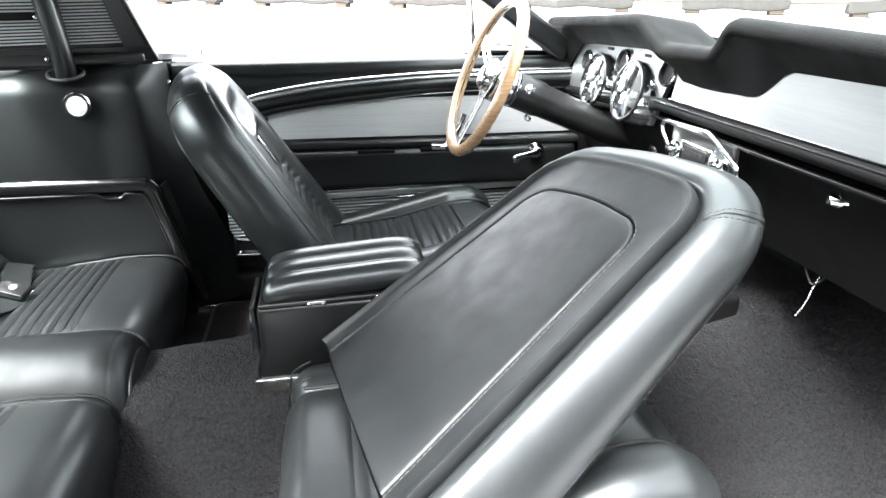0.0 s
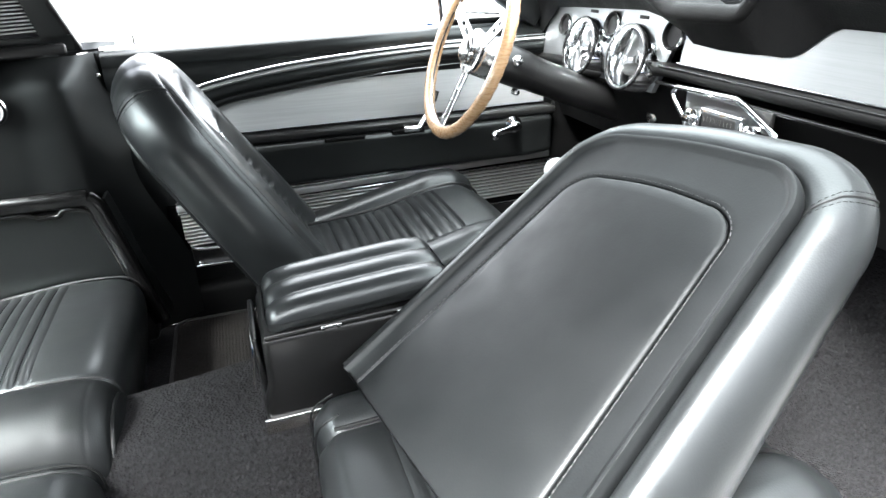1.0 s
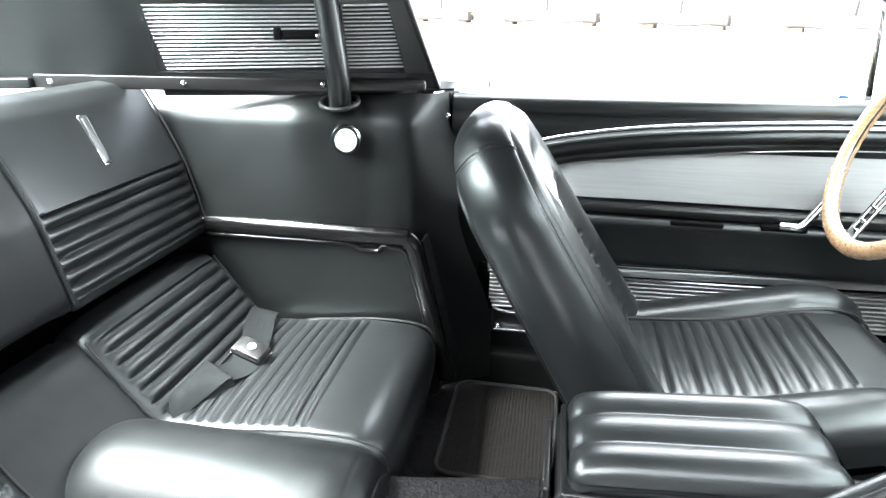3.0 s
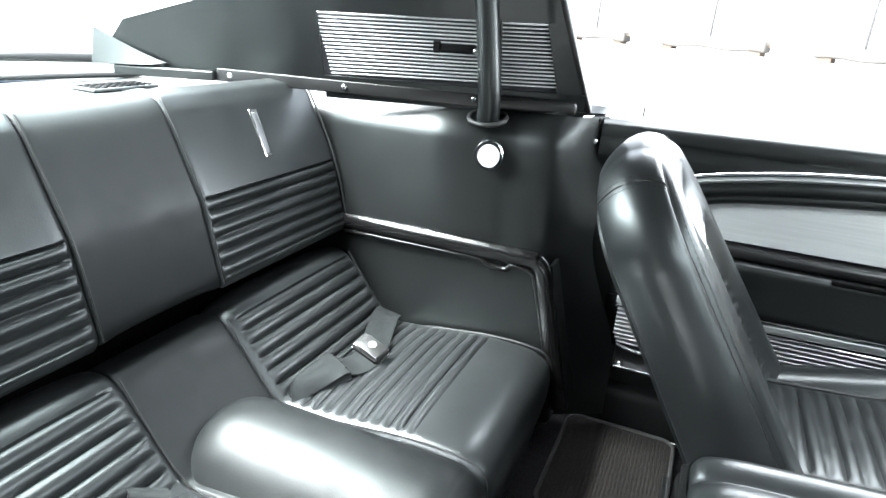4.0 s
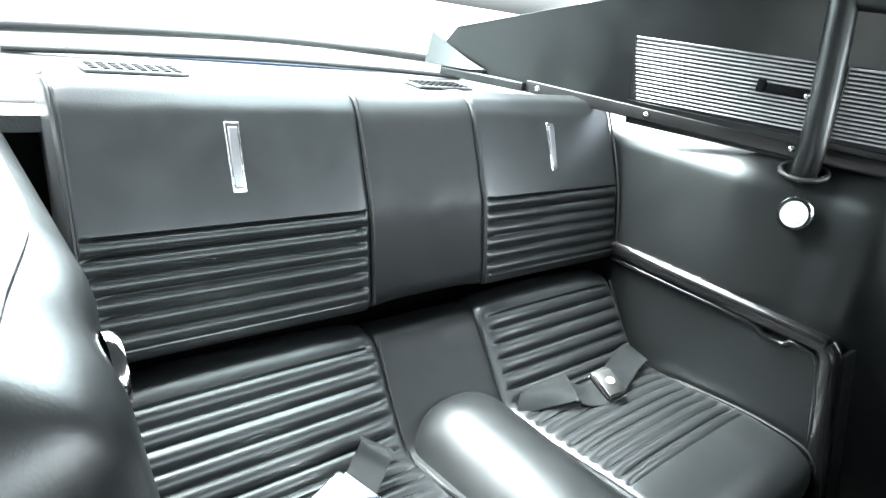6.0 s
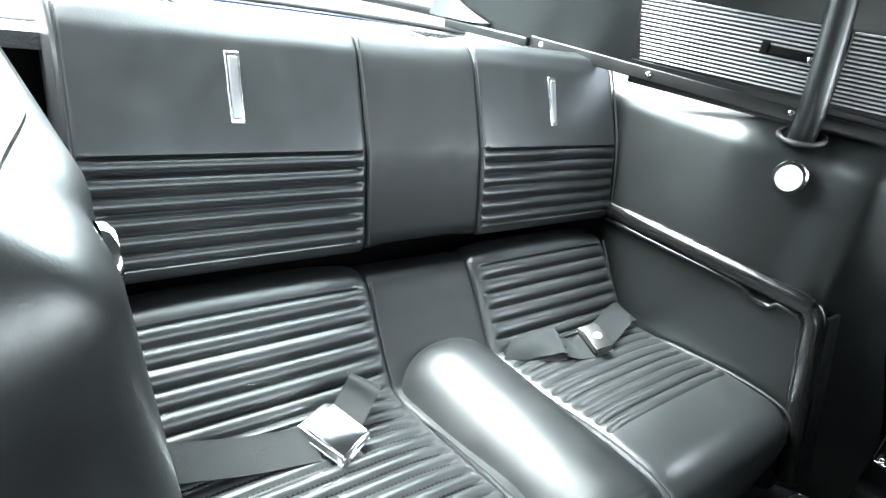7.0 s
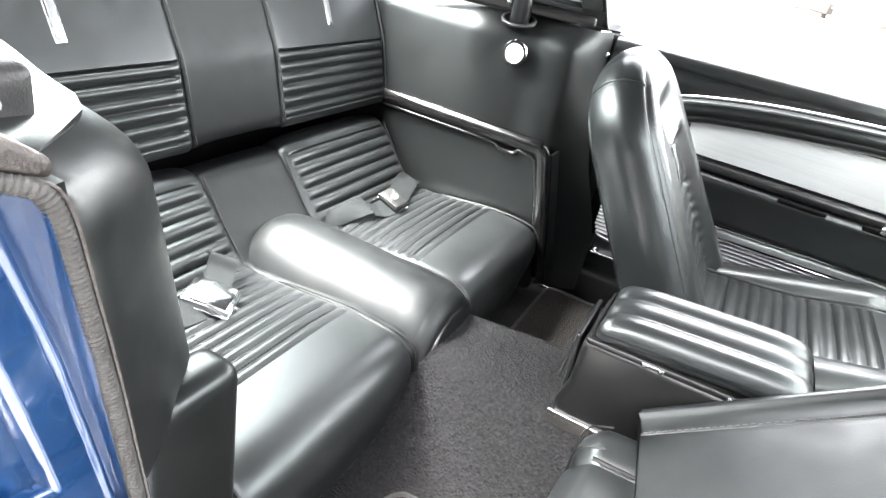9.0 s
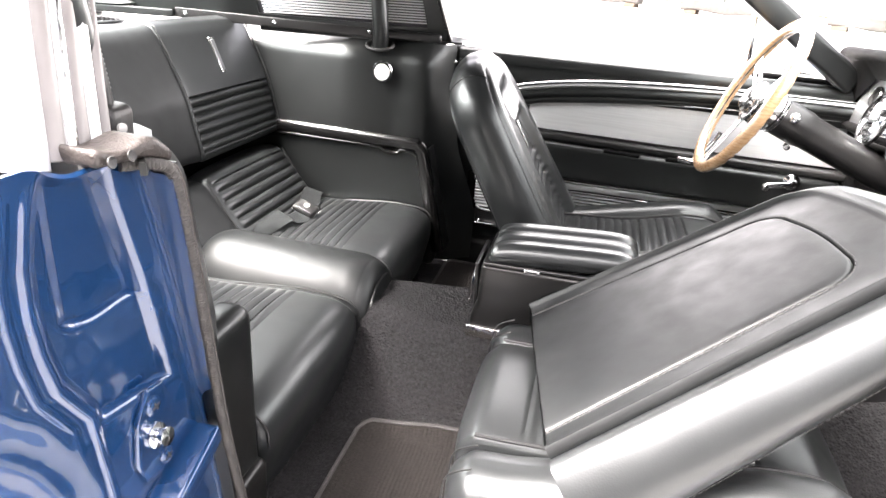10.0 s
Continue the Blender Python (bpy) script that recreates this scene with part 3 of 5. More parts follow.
# ---- rear quarter trims, one each side ----
def quarter_y(x, z):
    soft = 0.010 * math.log1p(math.exp(min(60, (x + 0.305) / 0.010)))
    y = 0.522 + 0.034 * smoothstep(-0.50, -0.32, x) + 1.62 * soft + 0.11 * (max(z, 0.72) - 0.86)
    y += 0.03 * smoothstep(0.712, 0.690, z)
    if z > 0.93:
        y += 0.045 * ((z - 0.93) / 0.06) ** 2
    return y


def far_trim_y(x, z, x1):
    """The far trim: a flat field that turns outwards in a soft bend to meet the door."""
    flat = 0.522 + 0.034 * smoothstep(-0.56, -0.38, x) + 0.11 * (max(z, 0.72) - 0.86)
    flat += 0.03 * smoothstep(0.712, 0.690, z) * smoothstep(-0.275, -0.310, x)
    if z > 0.93:
        flat += 0.045 * ((z - 0.93) / 0.06) ** 2 * smoothstep(-0.26, -0.33, x)
    end = 0.642 + 0.052 * smoothstep(0.74, 0.96, z)
    t = (x + 0.345) / (x1 + 0.345)
    k = 0.085
    bend = k * math.log1p(math.exp(min(50, (t - 0.32) / k)))
    return flat + (end - 0.556) * bend / 0.68


def quarter_trim(s, side):
    q = thing("quarter_trim", side, "interior trim panel", (-0.5, s * 0.55, 0.40), "rear quarter trims")
    out = 0.0 if s > 0 else 0.018

    def far(u, v):
        z = 0.345 + 0.645 * v
        x1 = -0.223 + 0.083 * smoothstep(0.76, 0.47, z)
        x = -1.0 + (x1 + 1.0) * (1 - (1 - u) ** 1.25)
        return x, far_trim_y(x, z, x1), z

    def near(u, v):
        x, z = -1.0 + 0.777 * u, 0.40 + 0.59 * v
        y = quarter_y(x, z) + out * smoothstep(-0.35, -0.44, x) - out * 5 * (0.95 - min(0.95, max(0.73, z))) * smoothstep(-0.40, -0.34, x)
        return x, -min(y, 0.694 - 0.14 * (0.978 - z)), z
    part("upper_panel", sheet(far if s > 0 else near, 90, 60, s * 0.006), VINYL, q, "moulded glossy black panel")
    part("shelf_lip", sheet(lambda u, v: (-1.0 + 0.777 * u, s * (quarter_y(-1.0 + 0.777 * u, 0.99) + 0.10 * v * smoothstep(-0.225, -0.33, -1.0 + 0.777 * u)), 0.990 + 0.012 * v), 30, 3, -s * 0.006), VINYL, q)
    o = 0.0 if s > 0 else 0.020
    rail = [(-0.84, s * 0.512, 0.716), (-0.60, s * 0.508, 0.718), (-0.335, s * 0.506, 0.720), (-0.308, s * 0.507, 0.716), (-0.293, s * 0.508, 0.700), (-0.283, s * 0.509, 0.66), (-0.253, s * 0.510, 0.53), (-0.239, s * 0.510, 0.47), (-0.223, s * 0.512, 0.40)]
    if s > 0:
        part("pocket_frame", sweep(smooth_path([(x, y + s * o, z) for x, y, z in rail], 5), disc(0.019, 12, 0.0125), up=(0, 1, 0)), GLOSS_PLASTIC, q, "raised moulded frame")
        part("pocket_side", sheet(lambda u, v: (-0.203 - 0.235 * 0.31 * v, 0.514 + 0.10 * u, 0.40 + 0.31 * v), 4, 10, 0.006), VINYL, q)
    def pocket_face(u, v):
        z = 0.40 + 0.290 * v
        x1 = (-0.312 + 0.25 * (0.690 - z)) if s > 0 else -0.315
        x = -0.855 + (x1 + 0.855) * u
        return x, s * (0.514 + o - 0.003 * math.cos((x + 0.585) * 5) * math.cos((z - 0.545) * 9)), z
    part("pocket_panel", sheet(pocket_face, 24, 12, s * 0.016), VINYL, q, "black storage panel")
    lip = [(-0.84, 0.694), (-0.424, 0.697), (-0.418, 0.695), (-0.408, 0.687), (-0.403, 0.685), (-0.370, 0.685), (-0.365, 0.687), (-0.358, 0.696), (-0.353, 0.697), (-0.322, 0.695), (-0.310, 0.686), (-0.288, 0.61), (-0.266, 0.52), (-0.256, 0.46)]
    if s > 0:
        part("pocket_lip", sweep([(x, s * (0.508 + o), z) for x, z in lip], disc(0.0060, 8, 0.0060), up=(0, 1, 0)), GLOSS_PLASTIC, q)
    part("kick_trim", rbox((0.05, 0.10, 0.12), 0.015, (2, 2, 2), None, pose(-0.262, s * 0.56, 0.405)), PLASTIC, q)
    if s < 0:
        part("pocket_end", rbox((0.06, 0.13, 0.34), 0.022, (2, 3, 6), lambda x, y, z: (x + 0.02 * (-z), y, z), pose(-0.283, s * 0.570, 0.562)), VINYL, q)
    if s > 0:
        screw((-0.253, s * 0.652, 0.942), (0.5, -s, 0), 0.006, q)
        screw((-0.240, s * 0.650, 0.733), (0.5, -s, 0), 0.006, q)
    screw((-0.262, s * 0.508, 0.425), (0.3, -s, 0), 0.005, q)
    lamp = thing("courtesy_lamp", "round courtesy lamp with frosted lens in a chrome ring", "lamp", (-0.435, s * (0.527), 0.905), "courtesy lamps")
    m = facing((-0.435, s * (0.5365 + out), 0.906 - out * 0.5), (0, -s, 0))
    part("ring", lathe([(0.031, 0), (0.031, 0.005), (0.028, 0.009), (0.0235, 0.009), (0.0225, 0.005), (0.0225, 0.0)], m, 36), CHROME, lamp)
    part("lens", lathe([(0.0225, 0.002), (0.0225, 0.006), (0.017, 0.010), (0.008, 0.0125), (0, 0.013)], m, 30), LENS_WHITE, lamp, "white frosted lens")
    # padded bar rising from the trim through a rubber ring
    post = thing("roll_bar_leg", "black padded roll bar leg rising from the quarter trim", "roll bar", (-0.425, s * 0.50, 0.985), "roll bar legs")
    x0, y0 = (-0.457, 0.570) if s > 0 else (-0.315, 0.686)
    lean = [(0.001, -0.010), (-0.010, -0.018), (-0.024, -0.032)] if s > 0 else [(-0.004, 0.004), (-0.008, 0.020), (-0.02, 0.030)]
    rise = [(x0 + a, s * (y0 + b), z) for (a, b), z in zip(lean, (1.025, 1.135, 1.26))]
    part("tube", tube([(x0, s * y0, 0.962)] + rise, 0.0225, 18), VINYL, post, "black padded tube")
    part("grommet", sweep([(x0 + 0.038 * math.cos(a * math.pi / 12), s * (y0 - 0.004 + 0.030 * math.sin(a * math.pi / 12)), 0.974 + 0.011 * math.sin(a * math.pi / 12)) for a in range(24)], disc(0.005, 8), True), RUBBER_BLACK, post, "rubber ring")
    if s < 0:
        part("bracket", rbox((0.046, 0.043, 0.056), 0.009, (4, 4, 4), lambda x, y, z: (x * (1.06 - 2.2 * z), y * (1.06 - 2.2 * z), z), pose(x0 + 0.004, s * (y0 + 0.002), 1.006, 0, 6, 10)), RUBBER_BLACK, post, "black clamp bracket")
        part("bolt", lathe([(0.0048, 0), (0.0048, 0.003), (0.003, 0.004), (0, 0.004)], facing((x0 + 0.034, s * (y0 + 0.010), 1.014), (1, s * 0.2, 0.1)), 14), PALE_PRINT, post, "pale plastic cap")
        zip_line = along(smooth_path(rise, 8))
        for k in range(52):
            q0 = zip_line(k / 52) + Vector((0.0152, 0.0108, 0))
            part("zip_tooth", rbox((0.0040, 0.0032, 0.0020), 0.0007, m=pose(q0.x, q0.y, q0.z + 0.022, 0, 0, 37)), PALE_PRINT, post)
    return q


quarter_trim(1, "glossy black moulded quarter trim beside the rear seat")
quarter_trim(-1, "glossy black moulded quarter trim beside the open doorway")


# ---- sail panel with air outlet slats ----
def sail_y(x, z):
    return 0.66 + (0.3105 * (x + 0.27) - 0.2007 * (z - 1.01)) / 0.929


def sail(s):
    p = thing("sail_panel", "black rear side panel with slatted air outlet and screws", "interior trim panel", (-0.7, s * 0.52, 1.0), "sail panels")

    def piece(x0, x1, zlow, ztop, name="panel", mat=VINYL, dy=0.0, nu=10):
        fn = (lambda u, v: (x0 + (x1 - x0) * u, s * (sail_y(x0 + (x1 - x0) * u, zlow(u) + (ztop(u) - zlow(u)) * v) + dy), zlow(u) + (ztop(u) - zlow(u)) * v))
        return part(name, sheet(fn, nu, 6, -s * 0.006), mat, p)
    piece(-1.21 if s > 0 else -0.84, -0.787, lambda u: 1.0, lambda u: 1.060 + 0.129 * u + 0.036 * smoothstep(0, 0.08, u))
    piece(-0.787, -0.285, lambda u: 0.985, lambda u: 1.030)
    piece(-0.787, -0.352, lambda u: 1.151 + 0.010 * u, lambda u: 1.225 + 0.044 * u)
    def strip(u, v):
        z = 1.02 + 0.235 * v
        x1 = -0.280 - 0.323 * (z - 0.995)
        x0 = -0.337 - 0.20 * (z - 1.02)
        x = x0 + (x1 - x0) * u
        return (x, s * sail_y(x, z), z)
    part("front_strip", sheet(strip, 4, 10, -s * 0.006), VINYL, p)
    # bright slats over open gaps
    for k in range(17):
        z = 1.034 + 0.0071 * k
        x0 = -0.776 - 0.0011 * k
        part("slat", bar((x0, s * (sail_y(x0, z) + 0.006), z), (-0.455, s * (sail_y(-0.455, z) + 0.006), z + 0.007), 0.006, 0.0034, 0.0010), SATIN, p)
    for k in range(17):
        z = 1.038 + 0.0072 * k
        x1 = -0.322 - 0.0019 * k
        part("slat", bar((-0.448, s * (sail_y(-0.448, z) + 0.006), z), (x1, s * (sail_y(x1, z) + 0.006), z + 0.003), 0.008, 0.0036, 0.0012), SATIN, p)
    piece(-0.80, -0.325, lambda u: 1.020, lambda u: 1.165, "backing", SLAT, 0.022)
    part("divider", bar((-0.4515, s * (sail_y(-0.4515, 1.025) + 0.004), 1.025), (-0.4515, s * (sail_y(-0.4515, 1.162) + 0.004), 1.162), 0.010, 0.008, 0.002, up=(0, 1, 0)), PLASTIC, p)
    part("latch", bar((-0.562, s * (sail_y(-0.562, 1.100) - 0.002), 1.100), (-0.47, s * (sail_y(-0.47, 1.100) - 0.002), 1.100), 0.008, 0.015, 0.003), MATT, p, "black latch plate")
    screw((-0.492, s * (sail_y(-0.492, 1.098) - 0.007), 1.098), (0.3, -s, 0), 0.0055, p)
    part("latch_stop", bar((-0.572, s * (sail_y(-0.572, 1.101) - 0.004), 1.101), (-0.558, s * (sail_y(-0.558, 1.101) - 0.004), 1.101), 0.008, 0.022, 0.003), MATT, p)
    part("lower_rail", bar((-1.0, s * (sail_y(-1.0, 1.012) - 0.006), 1.013), (-0.47, s * (sail_y(-0.47, 1.002) - 0.006), 1.002), 0.010, 0.026, 0.003), PLASTIC, p, "black lower rail")
    part("rear_rail", bar((-1.20, s * (sail_y(-1.2, 1.012) - 0.012), 1.008), (-1.0, s * (sail_y(-1.0, 1.012) - 0.010), 1.010), 0.03, 0.02, 0.004), VINYL, p)
    part("front_ledge", bar((-0.47, s * (sail_y(-0.47, 1.0) - 0.008), 1.003), (-0.300, s * (sail_y(-0.300, 1.0) - 0.004), 1.002), 0.04, 0.026, 0.008), PLASTIC, p)
    part("edge_trim", bar((-0.278, s * 0.668, 0.995), (-0.362, s * 0.592, 1.255), 0.016, 0.02, 0.005, up=(0, 1, 0)), PLASTIC, p, "dark edge moulding")
    part("corner_pad", sheet(lambda u, v: (-1.235 + 0.14 * u, s * (sail_y(-1.235 + 0.14 * u, 1.02) - 0.02 + 0.01 * v), 1.018 + 0.07 * v * (1 - u)), 6, 6, -s * 0.01), VINYL, p)
    for x, z in ((-0.971, 1.012), (-0.745, 1.008), (-0.493, 1.005)):
        screw((x, s * (sail_y(x, z) - 0.011), z), (0.3, -s, 0), 0.006, p)
    for x, z in ((-1.07, 1.118), (-0.95, 1.157), (-0.80, 1.203), (-0.372, 1.195)):
        screw((x, s * (sail_y(x, z) - 0.001), z), (0.3, -s, 0), 0.006, p)


sail(1)

# ---- parcel shelf behind the rear seat ----
shelf = thing("parcel_shelf", "dark vinyl parcel shelf below the rear window", "shelf", (-1.1, 0, 0.96))
part("board", sheet(lambda u, v: (-1.36 + 0.46 * u, -0.56 + 1.12 * v, 0.962 + 0.008 * (1 - u)), 10, 10, 0.02), DECK, shelf)
part("light_band", sheet(lambda u, v: (-1.325 - 0.02 * v, -0.52 + 1.04 * u, 0.982 + 0.036 * v - 0.012 * (2 * u - 1) ** 2), 20, 4, 0.006), PANEL_WHITE, shelf, "pale rear glass lower moulding")
part("gasket", tube([(-1.34, -0.52, 1.010), (-1.345, -0.25, 1.022), (-1.35, 0, 1.027), (-1.345, 0.25, 1.022), (-1.34, 0.52, 1.010)], 0.010, 8), RUBBER_BLACK, shelf, "black window rubber")
part("seam", tube([(-1.318, -0.50, 0.978), (-1.32, 0, 0.988), (-1.318, 0.50, 0.978)], 0.006, 8), RUBBER_BLACK, shelf)
for y in (-0.33, 0.33):
    g = part("vent_grille", rbox((0.07, 0.16, 0.006), 0.002, m=pose(-1.20, y, 0.972)), DECK, shelf)
    for r in range(4):
        for c in range(8):
            part("vent_slot", rbox((0.010, 0.011, 0.003), 0.001, m=pose(-1.225 + 0.016 * r, y - 0.065 + 0.0185 * c, 0.976)), MATT, g)


# ---- rear seat ----
BACK_LINE = [(-0.815, 0.700), (-0.752, 0.694), (-0.744, 0.712), (-0.778, 0.850), (-0.842, 0.985), (-0.862, 1.008), (-0.892, 1.014), (-0.935, 1.005), (-0.945, 0.97)]
CUSH_LINE = [(-0.80, 0.648), (-0.752, 0.657), (-0.735, 0.648), (-0.622, 0.512), (-0.50, 0.520), (-0.38, 0.533), (-0.285, 0.530), (-0.250, 0.508), (-0.244, 0.470), (-0.268, 0.350), (-0.80, 0.350)]


def upto(line, k):
    return sum(math.dist(a, b) for a, b in zip(line[:k], line[1:k + 1]))


def rear_back():
    t = thing("folding_rear_seat", "black leather folding rear seat back with pleats and chrome badges", "car seat", (-0.8, 0, 0.69))
    p0, p1 = upto(BACK_LINE, 2), upto(BACK_LINE, 3)
    for s in (-1, 1):
        ends = sorted((s * 0.117, s * 0.512))
        part("pleated_cushion", upholstery(BACK_LINE, *ends, 0.011, [(p0 + 0.004, p1, 6)], ny=26, step=0.0032, margins=0.006, groove=0.010), LEATHER, t, "horizontally pleated leather")
        for y in (s * 0.117, ):
            part("piping", tube([(x + 0.004, y, z) for x, z in BACK_LINE[2:8]], 0.0016, 6, steps=5), PIPING, t)
        part("piping", tube([(x + 0.002, s * 0.508, z) for x, z in BACK_LINE[2:8]], 0.0022, 6, steps=5), PIPING, t)
        b = Vector((-0.818, s * 0.3125, 0.927))
        up = Vector((-0.40, 0, 0.917)).normalized()
        nrm = Vector((0.917, 0, 0.40))
        badge = part("badge", bar(b - up * 0.047, b + up * 0.047, 0.021, 0.010, 0.003, up=nrm), STEEL, t, "chrome bar badge")
        part("badge_insert", bar(b - up * 0.040 + nrm * 0.004, b + up * 0.040 + nrm * 0.004, 0.013, 0.005, 0.002, up=nrm), BADGE_METAL, badge)
    part("centre_panel", upholstery(BACK_LINE, -0.117, 0.117, 0.008, ny=10, step=0.006, puff=-0.006), LEATHER_SMOOTH, t, "plain leather centre")
    part("back_board", rbox((0.03, 1.0, 0.30), 0.01, m=pose(-0.93, 0, 0.84, 0, -22, 0)), MATT, t)


def pleat_stitches(profile, y0, y1, pleat, puff, groove, soft, step=0.0032, pitch=0.0065):
    """Short dashes just above each seam of a pleated field."""
    line = along([(x, 0, z) for x, z in list(profile) + [profile[0]]])
    ns = int(line.length / step)
    pts = [line(k / ns) for k in range(ns)]
    for _ in range(soft):
        pts = [(pts[k - 1] + pts[k] * 2 + pts[(k + 1) % ns]) / 4 for k in range(ns)]
    a, b, c = pleat
    bm = bmesh.new()
    for i in range(1, c):
        f = (a + (b - a) * (i + 0.10) / c) / line.length * ns
        k = int(f)
        p = pts[k].lerp(pts[k + 1], f - k)
        d = (pts[k + 1] - pts[k]).normalized()
        n = Vector((-d.z, 0, d.x))
        n = n if n.z > 0 else -n
        n = (n - d * 0.5).normalized()
        for j in range(int((y1 - y0) / pitch)):
            y = y0 + j * pitch + 0.0006 * noise.noise((i, j, 3))
            g = (y - y0 + 0.03) / (y1 - y0 + 0.06)
            o = puff * (1 - (2 * g - 1) ** 4) + groove * (math.sqrt(math.sin(math.pi * 0.10)) - 1)
            q = Vector((p.x, y, p.z)) + n * (o + 0.0002)
            v = [bm.verts.new(q + Vector((0, e * 0.0012, 0)) + d * w * 0.0008 + n * h) for h, w in ((-0.001, 1), (0.0006, 0.5), (0.0006, -0.5), (-0.001, -1)) for e in (-1, 1)]
            for r in (0, 2, 4):
                bm.faces.new((v[r], v[r + 1], v[r + 3], v[r + 2]))
            bm.faces.new((v[0], v[2], v[4], v[6]))
            bm.faces.new((v[1], v[3], v[5], v[7]))
    return bm


def rear_cushion():
    t = thing("rear_bench", "black leather rear bench with pleated buckets and a centre hump", "car seat", (-0.5, 0, 0.35))
    a0, a1 = upto(CUSH_LINE, 2), upto(CUSH_LINE, 3)
    b1 = upto(CUSH_LINE, 5)
    for s in (-1, 1):
        ends = sorted((s * 0.106, s * 0.505))
        part("bucket", upholstery(CUSH_LINE, *ends, 0.018, [(a0 + 0.006, a1 - 0.006, 6), (a1 + 0.010, b1, 10)], ny=26, step=0.0032, margins=0.014, groove=0.009, puff=0.012, soft=45), LEATHER, t, "pleated leather bucket")
        tagged(part("stitching", pleat_stitches(CUSH_LINE, ends[0] + 0.03, ends[1] - 0.03, (a1 + 0.010, b1, 10), 0.012, 0.009, 45), MATT, t, "small dark stitches along the pleats"), kind="stuff")
        part("piping", tube([(x + 0.002, s * 0.108, z + 0.002) for x, z in CUSH_LINE[2:9]], 0.0019, 6, steps=5), PIPING, t)
        part("piping", tube([(x + 0.002, s * 0.500, z + 0.001) for x, z in CUSH_LINE[2:9]], 0.0026, 6, steps=5), PIPING, t)
    part("centre_panel", upholstery([(x - 0.004, z - 0.004) for x, z in CUSH_LINE], -0.108, 0.108, 0.006, ny=10, step=0.006), LEATHER_SMOOTH, t)

    def hump(u, v):
        """A half-round tunnel cover running back into the seat, its front end rolled over."""
        x = -0.668 + 0.435 * u
        e = min(1, max(0, (x + 0.300) / 0.067))
        a = math.pi * v
        r = 1 - 0.34 * (1 - math.sqrt(max(0, 1 - e * e))) - 0.008 * math.exp(-((x + 0.262) / 0.0025) ** 2)
        back = min(1, max(0, (-0.590 - x) / 0.078))
        r *= 0.55 + 0.45 * math.sqrt(1 - back ** 2.4)
        side = math.copysign(abs(math.cos(a)) ** 0.88, math.cos(a))
        return (x, 0.112 * side * (1 - (1 - r) * (0.5 + 0.4 * back)), 0.462 + 0.120 * math.sin(a) ** 0.92 * r - 0.04 * (1 - math.sin(a)))
    part("hump", sheet(hump, 170, 40, -0.02), LEATHER_SMOOTH, t, "smooth rounded leather tunnel hump")

    def hump_front(u, v):
        """The domed front of the hump, sewn along its rim."""
        x, y, z = hump(1, u)
        return x - 0.002 + 0.013 * (1 - v * v), y * v, 0.42 + (z - 0.42) * v
    part("hump_end", sheet(hump_front, 40, 10, 0.006), LEATHER_SMOOTH, t, "domed leather front of the hump")
    part("hump_piping", tube([Vector(hump(1, k / 30)) + Vector((0.001, 0, 0.001)) for k in range(31)], 0.0026, 6, steps=1), PIPING, t)


rear_back()
rear_cushion()


def strap(pts, w, mat, parent, up=(0, 0, 1), name="strap"):
    """Flat webbing with a thicker woven edge."""
    h = w / 2
    section = [(-h, -0.0012), (-h + 0.003, -0.0009), (h - 0.003, -0.0009), (h, -0.0012), (h, 0.0013), (h - 0.003, 0.0008), (0, 0.0011), (-h + 0.003, 0.0008), (-h, 0.0013)]
    return part(name, sweep(smooth_path(pts, 8), section, up=up), mat, parent)


def buckle_box(m, parent, mat, face, big=1.0):
    b = part("buckle", rbox((0.062 * big, 0.048 * big, 0.016), 0.003, m=m), mat, parent, "rectangular belt buckle")
    part("buckle_flap", rbox((0.050 * big, 0.046 * big, 0.005), 0.002, m=m @ pose(0.004, 0, 0.0095, 0, 3, 0)), face, b)
    part("buckle_edge", rbox((0.064 * big, 0.050 * big, 0.003), 0.001, m=m @ pose(0, 0, -0.005)), CHROME, b)
    return b


belt = thing("lap_belt", "black rear lap belt with black buckle lying on the cushion", "seat belt", (-0.56, 0.29, 0.54), "rear lap belts")
m1 = pose(-0.544, 0.290, 0.556, 16, 12, -12)
bb = buckle_box(m1 @ Matrix.Diagonal((1, 0.74, 1, 1)), belt, PLASTIC, PLASTIC, 1.06)
part("mouth", rbox((0.060, 0.004, 0.008), 0.0015, m=m1 @ pose(0, -0.019, 0.0)), MATT, bb)
part("emblem", lathe([(0.008, 0), (0.008, 0.0012), (0, 0.0014)], m1 @ pose(0.002, 0.002, 0.0122), 18), PALE_PRINT, bb, "round pale emblem")
part("emblem_dot", lathe([(0.0035, 0), (0.0035, 0.0008), (0, 0.001)], m1 @ pose(0.002, 0.002, 0.0132), 14), RED, bb)
strap([(-0.545, 0.300, 0.560), (-0.560, 0.345, 0.553), (-0.578, 0.395, 0.552), (-0.592, 0.440, 0.553), (-0.598, 0.470, 0.548)], 0.056, WEBBING, belt, up=(0.25, 0.05, 1))
strap([(-0.540, 0.280, 0.546), (-0.548, 0.245, 0.543), (-0.560, 0.215, 0.551), (-0.566, 0.206, 0.558)], 0.052, WEBBING, belt, up=(0.2, 0, 1))
part("strap_slide", bar((-0.594, 0.219, 0.566), (-0.536, 0.199, 0.553), 0.009, 0.004, 0.0015), PLASTIC, belt)


